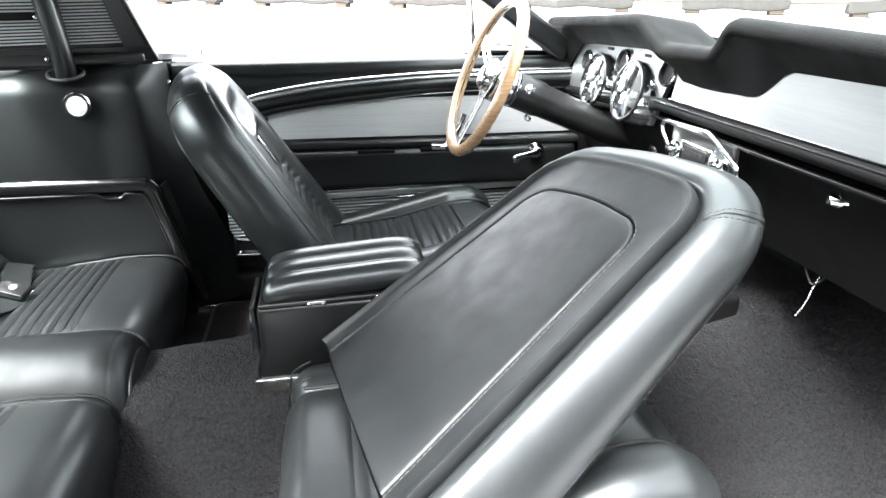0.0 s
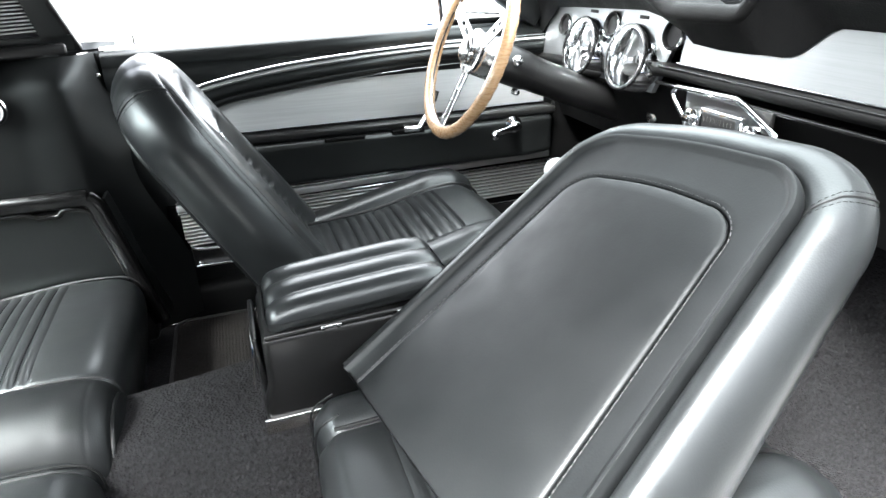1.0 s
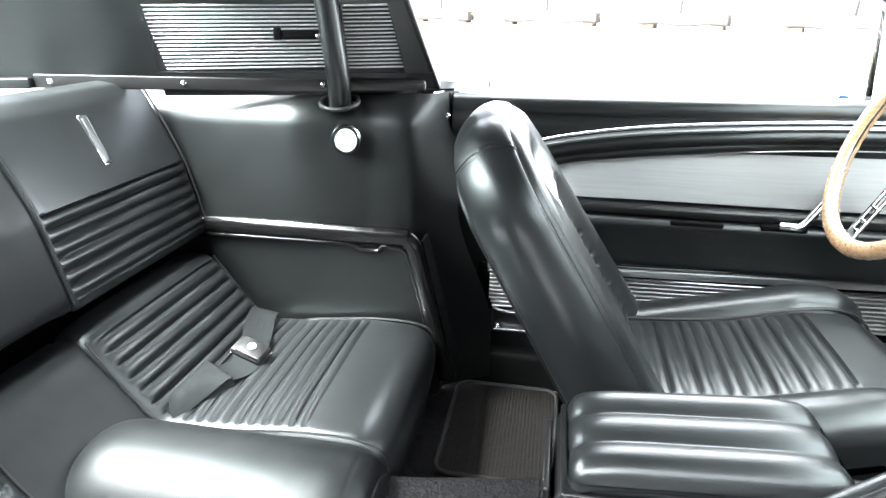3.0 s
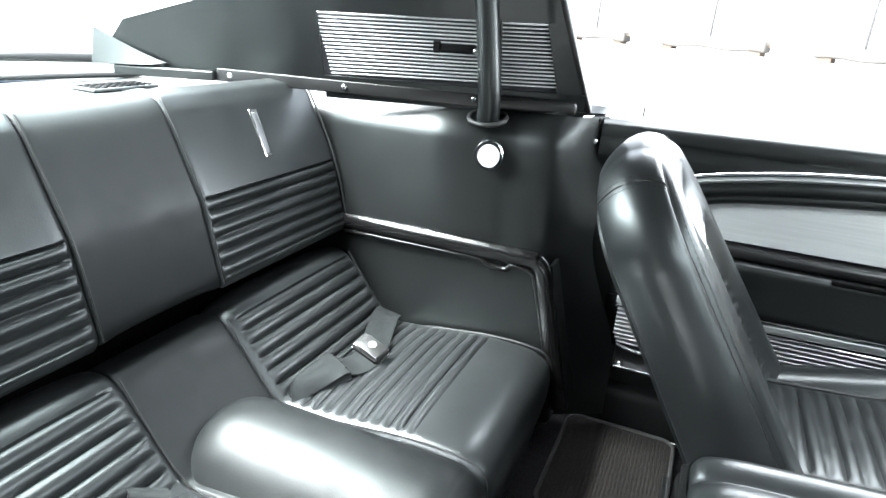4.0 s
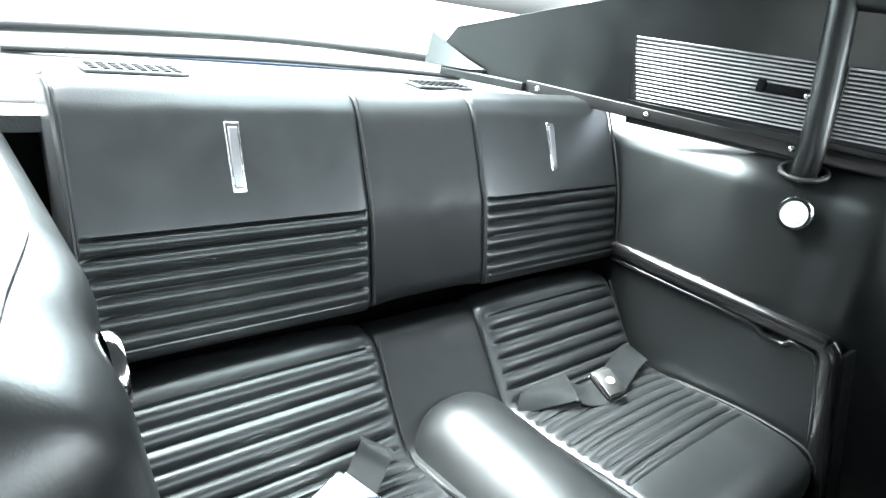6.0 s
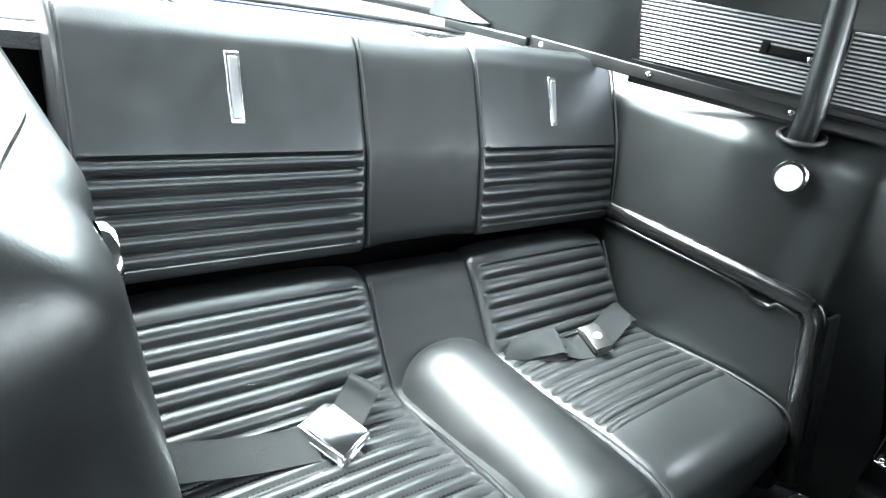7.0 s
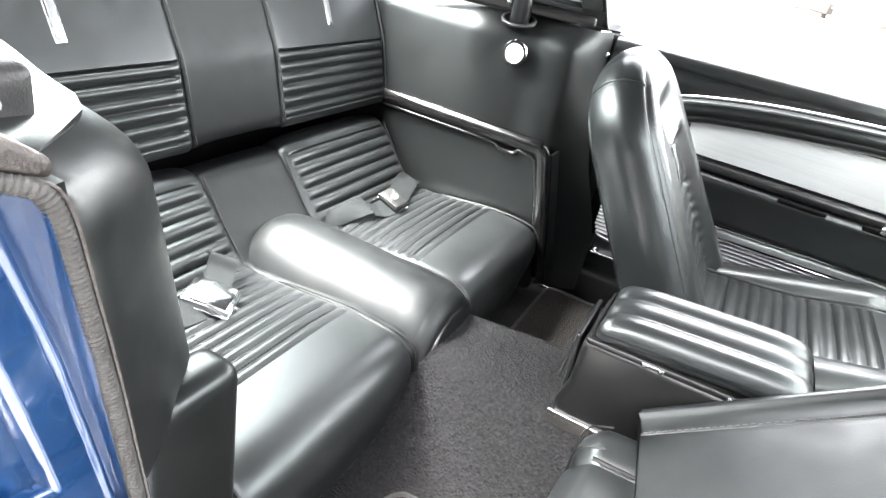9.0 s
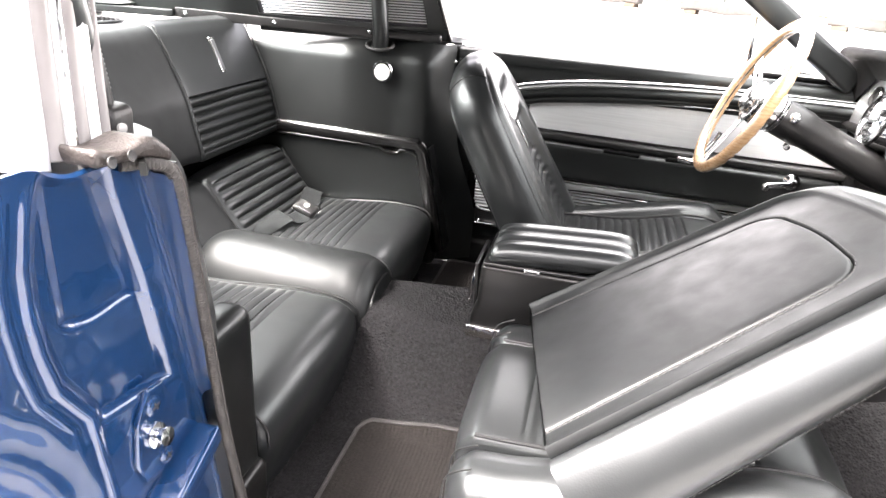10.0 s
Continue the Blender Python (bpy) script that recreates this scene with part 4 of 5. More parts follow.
def folded_strap(u, v):
    """The loose end, twisted from flat to edge-on."""
    w = 0.030 * (1 - 0.72 * u)
    x = -0.566 - 0.035 * u + (v - 0.5) * 2 * w * 0.95 * (-1)
    z = 0.561 - 0.025 * u + (v - 0.5) * 2 * (0.006 + 0.010 * u) + 0.010 * math.sin(math.pi * v) * math.sin(math.pi * u)
    return x, 0.208 - 0.094 * u - (v - 0.5) * 0.018 * (-1), z


part("strap", sheet(folded_strap, 14, 8, 0.0018), WEBBING, belt)
strap([(-0.540, 0.205, 0.550), (-0.560, 0.172, 0.543), (-0.585, 0.140, 0.538), (-0.602, 0.112, 0.530)], 0.024, WEBBING, belt, up=(0.9, 0.3, 0.6))

belt.location += Vector((-0.016, 0.014, -0.010))

belt2 = thing("lap_belt", "black rear lap belt with chrome buckle lying on the cushion", "seat belt", (-0.57, -0.26, 0.54), "rear lap belts")
m2 = pose(-0.582, -0.236, 0.536, 4, 10, 25)
bb2 = buckle_box(m2 @ Matrix.Scale(1, 4), belt2, CHROME, CHROME, 1.25)
part("tongue", rbox((0.03, 0.024, 0.003), 0.001, m=m2 @ pose(0.045, -0.005, -0.008, 0, 12, 0)), STEEL, bb2)
strap([(-0.595, -0.21, 0.540), (-0.612, -0.185, 0.556), (-0.62, -0.17, 0.57), (-0.645, -0.155, 0.555)], 0.048, WEBBING, belt2, up=(0.5, 0, 1))
strap([(-0.580, -0.26, 0.530), (-0.590, -0.34, 0.536), (-0.602, -0.40, 0.542), (-0.615, -0.45, 0.546), (-0.625, -0.48, 0.548)], 0.048, WEBBING, belt2, up=(0.5, 0, 1))
belt2.location += Vector((0.030, -0.026, 0.010))


# ---- front seats ----
FRONT_CUSHION = [(0.055, 0.43), (0.05, 0.555), (0.075, 0.585), (0.14, 0.588), (0.30, 0.603), (0.44, 0.637), (0.515, 0.640), (0.560, 0.612), (0.572, 0.56), (0.560, 0.47), (0.53, 0.43)]


def front_seat(s, label, origin, v, w, base, depth=1.0, fall=0.92, shape=(0.227, 0.108, 0.520, 0.072), back=(0.184, 0.118, 0.447, 0.052), lean=10.2, yaw=0.0):
    """A bucket seat. Its backrest is drawn as rings about a welted rear board: a across, b up the rest, d from the board to the front."""
    t = thing("front_seat", label, "car seat", (0.30, s * 0.36, 0.36), "front bucket seats")
    v, w = Vector(v).normalized(), Vector(w).normalized()
    m = Matrix(((0, v.x, w.x, origin[0]), (1, v.y, w.y, origin[1]), (0, v.z, w.z, origin[2]), (0, 0, 0, 1)))
    m = m @ Matrix.Rotation(radians(lean) * s, 4, "Z") @ Matrix.Rotation(radians(yaw), 4, "Y")
    side, arc, top = 64, 14, 10

    def ring(hw, slope, high, rc, scale=1.0):
        """One outline (a, b), open at the foot: up one side, over the top, down the other."""
        rc = min(rc, (hw - slope * high) * 0.95)
        half = []
        edge = lambda b: hw - slope * b
        for k in range(side):
            b = base + (high - rc - base) * k / side
            half.append((edge(b), b))
        e = edge(high - rc)
        for k in range(arc + 1):
            q = math.pi / 2 * k / arc
            half.append((e - rc * (1 - math.cos(q)), high - rc + rc * math.sin(q)))
        for k in range(1, top):
            half.append(((e - rc) * (1 - k / top), high + 0.006 * math.sin(math.pi / 2 * k / top)))
        line = [(-a, b) for a, b in half] + [(0, high + 0.006)] + [(a, b) for a, b in reversed(half)]
        return [(a * scale, b) for a, b in line]

    def deep(b):
        return (1.25 - fall * b) * depth

    def panel(o, d, scale=1.0):
        return [(a, b, d + 0.004 * (a / 0.2) ** 2) for a, b in ring(back[0] + o, back[1], back[2] + o, back[3] + o, scale)]

    def welt(o, d, grow=1.0):
        return [(a, b, d * (deep(b) if grow else 1)) for a, b in ring(shape[0] + o, shape[1], shape[2] + o * 1.06, shape[3] + o)]

    def front(scale, d):
        out = []
        for a, b in ring(shape[0] - 0.005, shape[1], shape[2] + 0.001, shape[3] + 0.003):
            a *= scale
            q = a / (shape[0] - 0.005 - shape[1] * b)
            crown = (0.007 if s > 0 else 0.014) * math.exp(-((abs(q) - 0.86) / 0.12) ** 2) * smoothstep(0.52, 0.40, b)
            dish = (0.017 if s > 0 else 0.024) * (1 - smoothstep(0.58, 0.78, abs(q))) * smoothstep(0.435, 0.405, b)
            dimple = 0.026 * math.exp(-((a / 0.075) ** 4)) * smoothstep(0.425, 0.462, b) * smoothstep(0.530, 0.480, b)
            p = 0.0
            if 0.04 < b < 0.33 and abs(q) < 0.66:
                p = 0.011 * (1 - math.sqrt(abs(math.sin(math.pi * (b - 0.04) / 0.29 * 12)))) * min(1, (0.66 - abs(q)) / 0.05)
            out.append((a, b, d * deep(b) + crown - dish - dimple - p))
        return out

    def loft(rings):
        bm = bmesh.new()
        vs = [[bm.verts.new(m @ Vector(p)) for p in r] for r in rings]
        for p, q in zip(vs, vs[1:]):
            for k in range(len(p) - 1):
                bm.faces.new((p[k], p[k + 1], q[k + 1], q[k]))
        foot = [r[0] for r in vs] + [r[-1] for r in reversed(vs)]
        bm.faces.new(foot)
        bmesh.ops.remove_doubles(bm, verts=bm.verts, dist=0.00005)
        return bm

    body = [panel(0.02, 0.022, 0.0), panel(0.02, 0.020), welt(0.004, 0.016, 0), welt(0.0065, 0.009, 0), welt(0.012, 0.0065, 0), welt(0.019, 0.005, 0), welt(0.025, 0.0055, 0), welt(0.030, 0.008, 0)]
    body += [welt(o, d) for o, d in ((0.036, 0.015), (0.044, 0.026), (0.052, 0.042), (0.057, 0.058), (0.058, 0.072), (0.055, 0.088), (0.048, 0.101), (0.042, 0.1075), (0.0395, 0.1075), (0.0375, 0.1065), (0.0355, 0.1095))]
    body += [welt(0.032, 0.1135), welt(0.022, 0.120), welt(0.008, 0.122)]
    body += [front(1 - k / 24, 0.118) for k in range(2, 25)]
    part("backrest", loft(body), LEATHER, t, "pleated leather backrest")
    board = [panel(0.02, 0.018, 0.0), panel(0.02, 0.018), panel(0.0020, 0.010), panel(0.0022, 0.0028), panel(0.004, 0.0006), panel(0.007, -0.0004), panel(0.014, -0.0008)]
    board += [welt(o, d, 0) for o, d in ((-0.012, 0.001), (-0.007, -0.0008), (-0.0045, -0.004), (-0.002, -0.0055), (0.0008, -0.005), (0.003, -0.001), (0.004, 0.006), (0.003, 0.014))]
    part("back_board", loft(board), LEATHER_SMOOTH, t, "smooth leather rear board with a raised welt")
    inner = [panel(-0.005, 0.016, 0.0), panel(-0.005, 0.014), panel(0.0005, 0.006), panel(0.0002, 0.0012), panel(-0.0012, -0.0006), panel(-0.005, -0.0018), panel(-0.016, -0.0024)]
    inner += [panel(-0.016, -0.0024, f) for f in (0.85, 0.65, 0.45, 0.25, 0.1, 0.0)]
    part("back_panel", loft(inner), LEATHER_SMOOTH, t, "smooth inner rear panel")

    def dashes(line, r, on=0.0055, gap=0.0030):
        at = along([m @ Vector(p) for p in line])
        bm = bmesh.new()
        k = 0.0
        while k + on < at.length:
            a, b = at(k / at.length), at((k + on) / at.length)
            sweep([a, a.lerp(b, 0.5) - w * r * 0.5, b], disc(r, 5), bm=bm, up=w)
            k += on + gap
        return bm
    part("stitching", dashes(panel(0.0052, -0.0006), 0.0007), THREAD, t, "row of pale stitches")
    seam = welt(0.0378, 0.1075)
    n = len(seam)
    stop = side + arc - 3
    for k in (0, 1):
        half = seam[:stop] if k == 0 else seam[n - stop:]
        part("side_seam", sweep([m @ Vector(p) for p in half], disc(0.0016, 6), up=w), PIPING, t)
        for o, d0 in ((0.0425, 0.1085), (0.0325, 0.1145)):
            row = welt(o, d0)
            part("side_stitching", dashes([(a, b, d + 0.0005) for a, b, d in (row[:stop] if k == 0 else row[n - stop:])], 0.0005), PIPING, t)
        for shift in (-0.35, 0.0, 0.35):
            line = []
            rows = body[3:17]
            for i, r in enumerate(rows):
                f = i / (len(rows) - 1)
                q = side + (10.5 - 2.0 * f if s > 0 else 2.5 + 5.0 * f) + shift * 1.6
                j = int(q)
                p, g = Vector(r[j]), Vector(r[j + 1])
                pt = p.lerp(g, q - j)
                if k:
                    pt.x = -pt.x
                line.append(pt)
            if shift:
                part("cross_stitching", dashes(smooth_path(line, 4), 0.0005, 0.0040, 0.0026), PIPING, t)
            else:
                part("cross_seam", sweep([m @ p for p in smooth_path(line, 4)], disc(0.0015, 5), up=w), PIPING, t, "double-stitched seam")
    part("badge", bar(m @ Vector((0, 0.340, 0.118 * deep(0.340) - 0.014)), m @ Vector((0, 0.415, 0.118 * deep(0.415) - 0.010)), 0.018, 0.008, 0.003, up=w), CHROME, t, "chrome bar badge")
    c = upto(FRONT_CUSHION, 3), upto(FRONT_CUSHION, 5)
    y0 = s * 0.365
    part("cushion", upholstery(FRONT_CUSHION, y0 - 0.135, y0 + 0.135, 0.012, [(c[0], c[1], 14)], ny=20, step=0.004, margins=0.006, groove=0.008, puff=0.006), LEATHER, t, "pleated leather cushion")
    high = [(x, z + (0.026 * smoothstep(0.1, 0.3, x) if z > 0.5 else 0)) for x, z in FRONT_CUSHION]
    for k in (-1, 1):
        e = sorted((y0 + k * 0.130, y0 + k * 0.235))
        part("bolster", upholstery(high, *e, 0.045, ny=6, step=0.006), LEATHER, t, "smooth leather bolster")
        part("piping", tube([(x, y0 + k * 0.133, z + 0.004) for x, z in FRONT_CUSHION[2:9]], 0.003, 6), PIPING, t)
        for w2 in (0.158, 0.205):
            part("seam", tube([(0.085, y0 + k * w2, 0.592), (0.055, y0 + k * w2, 0.572), (0.049, y0 + k * w2, 0.53), (0.052, y0 + k * w2, 0.44)], 0.0016, 6), PIPING, t)
    if s < 0:
        part("hinge_pin", lathe([(0.007, -0.004), (0.007, 0.003), (0.004, 0.006), (0, 0.0065)], facing((0.145, -0.417, 0.578), (-1, -0.2, 0.3)), 16), KNOB_WHITE, t, "small white hinge button")
        part("tag", rbox((0.002, 0.034, 0.052), 0.0008, (1, 4, 6), lambda x, y, z: (x - 0.5 * y * y * 8, y, z), pose(0.046, -0.485, 0.480, 0, -3, 6)), PALE_PRINT, t, "small cream maker's tag")
    part("seat_base", rbox((0.44, 0.40, 0.10), 0.02, m=pose(0.30, y0, 0.40)), MATT, t)
    for k in (-1, 1):
        part("runner", rbox((0.46, 0.03, 0.045), 0.006, m=pose(0.30, y0 + k * 0.17, 0.340)), DARK_METAL, t)
    return t


front_seat(1, "upright black leather bucket seat behind the steering wheel", (0.0904, 0.3927, 0.448), (-0.4924, 0, 0.8704), (0.8704, 0, 0.4924), 0.02, 0.922, 0.364, (0.2031, 0.1472, 0.5398, 0.0935), (0.165, 0.150, 0.450, 0.050), 6.7, 1.5)
front_seat(-1, "black leather bucket seat with its backrest folded forward", (0.125, -0.375, 0.634), (0.81, 0, 0.587), (0.587, 0, -0.81), 0.020, 0.90)

# ---- centre console ----
con = thing("centre_console", "black centre console box with ribbed padded armrest lid", "console", (0.15, 0, 0.50))
tilt = pose(0, 0, 0, 0, -4.5, 0)


def con_body(x, y, z):
    lift = 0.02 * (x + 0.16) if z > 0 else 0
    return x - (0.010 if z < 0 and x < -0.1 else 0), y, z + lift


part("box", rbox((0.31, 0.165, 0.165), 0.012, (6, 4, 4), con_body, pose(0.155, -0.023, 0.586)), PLASTIC, con, "satin black plastic box")
part("front_section", rbox((0.62, 0.165, 0.12), 0.015, (6, 3, 3), None, pose(0.60, -0.023, 0.56)), PLASTIC, con)


def lid(x, y, z):
    if z > 0:
        z += 0.010 * abs(math.cos(math.pi * y / 0.053)) ** 0.5 - 0.008 - 0.012 * (abs(x) / 0.14) ** 6
    return x, y, z


part("lid", rbox((0.285, 0.160, 0.044), 0.020, (14, 30, 3), lid, pose(0.152, -0.025, 0.699) @ tilt), LEATHER, con, "padded leather lid with three ribs")
part("lid_frame", rbox((0.292, 0.168, 0.010), 0.004, m=pose(0.150, -0.024, 0.675) @ pose(0, 0, 0, 0, -2, 0)), PLASTIC, con)
for x in (0.10, 0.215):
    h = part("hinge", rbox((0.032, 0.004, 0.005), 0.0015, m=pose(x, -0.107, 0.673 + 0.035 * (x - 0.10)) @ pose(0, 0, 0, 0, -2, 0)), CHROME, con, "small chrome hinge")
    for k in (-1, 1):
        part("hinge_pin", rbox((0.007, 0.003, 0.007), 0.0012, m=pose(x + 0.012 * k, -0.110, 0.673 + 0.035 * (x - 0.10)) @ pose(0, 0, 0, 0, -2, 0)), CHROME, h)
part("rear_handle", bar((-0.012, -0.052, 0.655), (-0.022, -0.052, 0.560), 0.026, 0.006, 0.002, up=(1, 0, 0)), CHROME, con, "chrome pull at the rear")
part("rear_plate", rbox((0.008, 0.13, 0.12), 0.003, m=pose(-0.006, -0.02, 0.60, 0, -4, 0)), PLASTIC, con)
part("foot_trim", bar((-0.014, -0.107, 0.518), (0.30, -0.107, 0.522), 0.006, 0.026, 0.002), STEEL, con, "bright foot strip")

shifter = thing("gear_lever", "gear lever with white ball knob on the tunnel", "gear lever", (0.53, -0.03, 0.62))
part("stick", tube([(0.53, -0.03, 0.60), (0.515, -0.03, 0.72), (0.499, -0.033, 0.825)], 0.007, 10), CHROME, shifter)
part("knob", lathe([(0.004, -0.021)] + [(0.021 * math.sin(a * math.pi / 12), -0.021 * math.cos(a * math.pi / 12)) for a in range(1, 12)] + [(0.001, 0.021)], pose(0.497, -0.033, 0.836), 24), KNOB_WHITE, shifter, "white ball knob")
part("boot", lathe([(0.055, 0), (0.05, 0.02), (0.03, 0.05), (0.014, 0.075), (0.008, 0.08)], pose(0.525, -0.03, 0.61), 20), RUBBER_BLACK, shifter, "black rubber boot")

# ---- dashboard ----
def lerp_table(rows, y):
    rows = sorted(rows)
    if y <= rows[0][0]:
        return rows[0][1]
    for (a, p), (b, q) in zip(rows, rows[1:]):
        if y <= b:
            return p + (q - p) * (y - a) / (b - a)
    return rows[-1][1]


Z_TOP = [(0.77, 1.078), (0.74, 1.090), (0.62, 1.093), (0.40, 1.103), (0.24, 1.112), (0.205, 1.110), (0.185, 1.102), (0.115, 1.066), (0.095, 1.062), (-0.045, 1.066), (-0.070, 1.070), (-0.085, 1.085), (-0.100, 1.110), (-0.118, 1.117), (-0.25, 1.112), (-0.40, 1.106), (-0.76, 1.090)]
Z_BOT = [(0.77, 0.93), (0.68, 0.955), (0.645, 0.985), (0.58, 1.043), (0.50, 1.048), (0.22, 1.057), (0.155, 1.048), (0.085, 1.024), (0.07, 1.010), (0.0, 1.006), (-0.135, 1.008), (-0.152, 1.011), (-0.165, 1.018), (-0.205, 1.052), (-0.225, 1.060), (-0.5, 1.063), (-0.76, 1.06)]


def pad_section(u, v):
    y = 0.75 - 1.5 * u
    zt, zb = lerp_table(Z_TOP, y), lerp_table(Z_BOT, y)
    line = [(1.02, 1.012), (0.90, zt - 0.014), (0.81, zt - 0.002), (0.790, zt), (0.783, zt - 0.003), (0.782, zt - 0.009), (0.788, zt - 0.014), (0.822, zb)]
    k = v * (len(line) - 1)
    i = min(int(k), len(line) - 2)
    f = k - i
    return (line[i][0] + (line[i + 1][0] - line[i][0]) * f, y, line[i][1] + (line[i + 1][1] - line[i][1]) * f)


dash = thing("dashboard", "twin-brow black padded dashboard with brushed metal panels", "dashboard", (0.9, 0, 0.75))
part("pad", sheet(pad_section, 200, 28, 0.01), PAD, dash, "black grained crash pad")
part("pad_seam", sweep([(0.7815, 0.74 - 1.48 * k / 148, lerp_table(Z_TOP, 0.74 - 1.48 * k / 148) - 0.006) for k in range(149)], disc(0.0025, 6)), PIPING, dash)


def metal(u, v):
    y = 0.090 - 0.835 * u
    zt = lerp_table(Z_BOT, y) + 0.006
    return (0.824 - 0.010 * v, y, zt + (0.966 - zt) * v)


part("brushed_panel", sheet(metal, 60, 8, 0.006), BRUSHED_DASH, dash, "brushed aluminium dash panel")
part("panel_trim", sweep([(0.818, y, lerp_table(Z_BOT, y) - 0.001) for y in [-0.150 - 0.006 * k for k in range(100)]], disc(0.003, 6)), CHROME, dash, "thin bright edge")
part("panel_trim", bar((0.811, 0.10, 0.9655), (0.811, -0.745, 0.9655), 0.006, 0.004, 0.0015), CHROME, dash)
part("lower_roll", sweep([(0.826, 0.72, 0.905), (0.824, 0.30, 0.925), (0.818, 0.14, 0.948), (0.816, -0.2, 0.949), (0.816, -0.745, 0.949)], disc(0.020, 14, 0.0135)), PAD, dash, "rolled black lower edge")
part("roll_bead", bar((0.800, 0.14, 0.957), (0.800, -0.745, 0.957), 0.005, 0.004, 0.0015), GLOSS_PLASTIC, dash)
part("lower_groove", bar((0.808, 0.15, 0.924), (0.808, -0.745, 0.924), 0.012, 0.006, 0.002), GLOSS_PLASTIC, dash)
part("lower_face", sheet(lambda u, v: (0.838 + 0.06 * v, 0.74 - 1.48 * u, 0.922 - 0.17 * v), 20, 6, 0.01), MATT, dash, "matt black lower face")
part("seam", bar((0.8210, 0.071, 1.008), (0.8125, 0.088, 0.969), 0.0022, 0.003, 0.0008, up=(1, 0, 0)), MATT, dash)
part("seam", bar((0.8210, -0.133, 1.008), (0.8125, -0.121, 0.969), 0.0022, 0.003, 0.0008, up=(1, 0, 0)), MATT, dash)

def cluster_plate(u, v):
    z = 1.062 - 0.165 * v
    y0 = 0.092 + 0.08 * v
    y1 = 0.575 + 0.075 * min(1, 1.8 * v)
    return (0.834 - 0.010 * v + 0.004 * math.sin(math.pi * u), y1 + (y0 - y1) * u, z)


cluster = part("instrument_panel", sheet(cluster_plate, 24, 8, 0.010), BRUSHED_DASH, dash, "brushed instrument panel")
for y in (0.405, 0.222):
    m = facing((0.828, y, 0.953), (-0.97, 0, 0.22))
    part("gauge_hood", lathe([(0.066, 0.0), (0.066, 0.046), (0.063, 0.052), (0.057, 0.052), (0.054, 0.044), (0.050, 0.004)], m, 40), CHROME, cluster, "deep chrome gauge hood")
    part("hood_rim", lathe([(0.0665, 0.049), (0.0665, 0.051), (0.065, 0.0545), (0.061, 0.0545), (0.0595, 0.051), (0.060, 0.048)], m, 40), GLOSS_PLASTIC, cluster, "thin dark rim")
    part("dial", lathe([(0.050, 0.0), (0.050, 0.006), (0, 0.0065)], m, 36), DIAL, cluster, "black dial")
    part("dial_ring", lathe([(0.030, 0.0065), (0.030, 0.009), (0.022, 0.0095), (0.022, 0.0065)], m, 30), DARK_METAL, cluster)
    for k in range(14):
        a = math.radians(-45 + 270 * k / 13)
        part("dial_mark", rbox((0.014, 0.0040, 0.001), 0.0004, m=m @ Matrix.Rotation(a, 4, "Z") @ pose(0.039, 0, 0.0085)), DIAL_MARK, cluster)
    part("needle", rbox((0.044, 0.0035, 0.001), 0.0004, m=m @ Matrix.Rotation(2.4, 4, "Z") @ pose(0.016, 0, 0.0105)), DIAL_MARK, cluster)
    part("trim_ring", lathe([(0.0015, 0.008), (0.011, 0.009), (0.010, 0.014), (0, 0.015)], m, 20), CHROME, cluster)
for y, z, r in ((0.536, 0.998, 0.025), (0.332, 1.013, 0.027), (0.125, 1.012, 0.028)):
    m = facing((0.824, y, z), (-0.97, 0, 0.22))
    part("small_gauge", lathe([(r, 0.0), (r, 0.012), (r * 0.9, 0.014), (r * 0.82, 0.010), (r * 0.8, 0.006), (0, 0.006)], m, 28), DIAL, cluster, "small recessed gauge")
    part("gauge_rim", lathe([(r * 1.05, 0.0), (r * 1.05, 0.012), (r * 0.96, 0.015), (r * 0.92, 0.012)], m, 28), CHROME, cluster)
for y in (0.425, 0.235):
    part("label_bar", rbox((0.004, 0.032, 0.007), 0.001, m=pose(0.8265, y, 1.036)), DIAL, cluster)

radio = thing("car_radio", "chrome-framed radio with two knobs in the dashboard", "radio", (0.82, 0, 0.85))
loop = [(0.121, 0.906), (0.110, 0.918), (-0.038, 0.923), (-0.062, 0.914), (-0.127, 0.882), (-0.129, 0.869), (-0.112, 0.851), (-0.097, 0.844), (0.058, 0.842), (0.078, 0.847), (0.085, 0.864), (0.115, 0.894)]
dense = []
for (a, b), (c, d) in zip(loop, loop[1:] + loop[:1]):
    for k in range(4):
        dense.append((0.780 + 0.25 * (0.918 - (b + (d - b) * k / 4)) * 0.3, a + (c - a) * k / 4, b + (d - b) * k / 4))
part("bezel", sweep(dense, disc(0.005, 8), True, up=(1, 0, 0)), CHROME, radio, "chrome bezel")
part("faceplate", rbox((0.01, 0.20, 0.068), 0.003, m=pose(0.795, -0.004, 0.878)), PLASTIC, radio)
part("body", rbox((0.020, 0.098, 0.046), 0.004, m=pose(0.784, -0.012, 0.874)), CHROME, radio, "chrome radio front")
part("scale_window", rbox((0.006, 0.076, 0.026), 0.002, m=pose(0.7745, -0.012, 0.877)), DIAL, radio, "dark tuning scale")
for k in range(5):
    part("push_button", rbox((0.010, 0.014, 0.0055), 0.0015, m=pose(0.774, 0.022 - 0.017 * k, 0.8575)), CHROME, radio)
for k in range(9):
    part("scale_mark", rbox((0.001, 0.0015, 0.008), 0.0003, m=pose(0.7712, 0.020 - 0.008 * k, 0.880)), STEEL, radio)
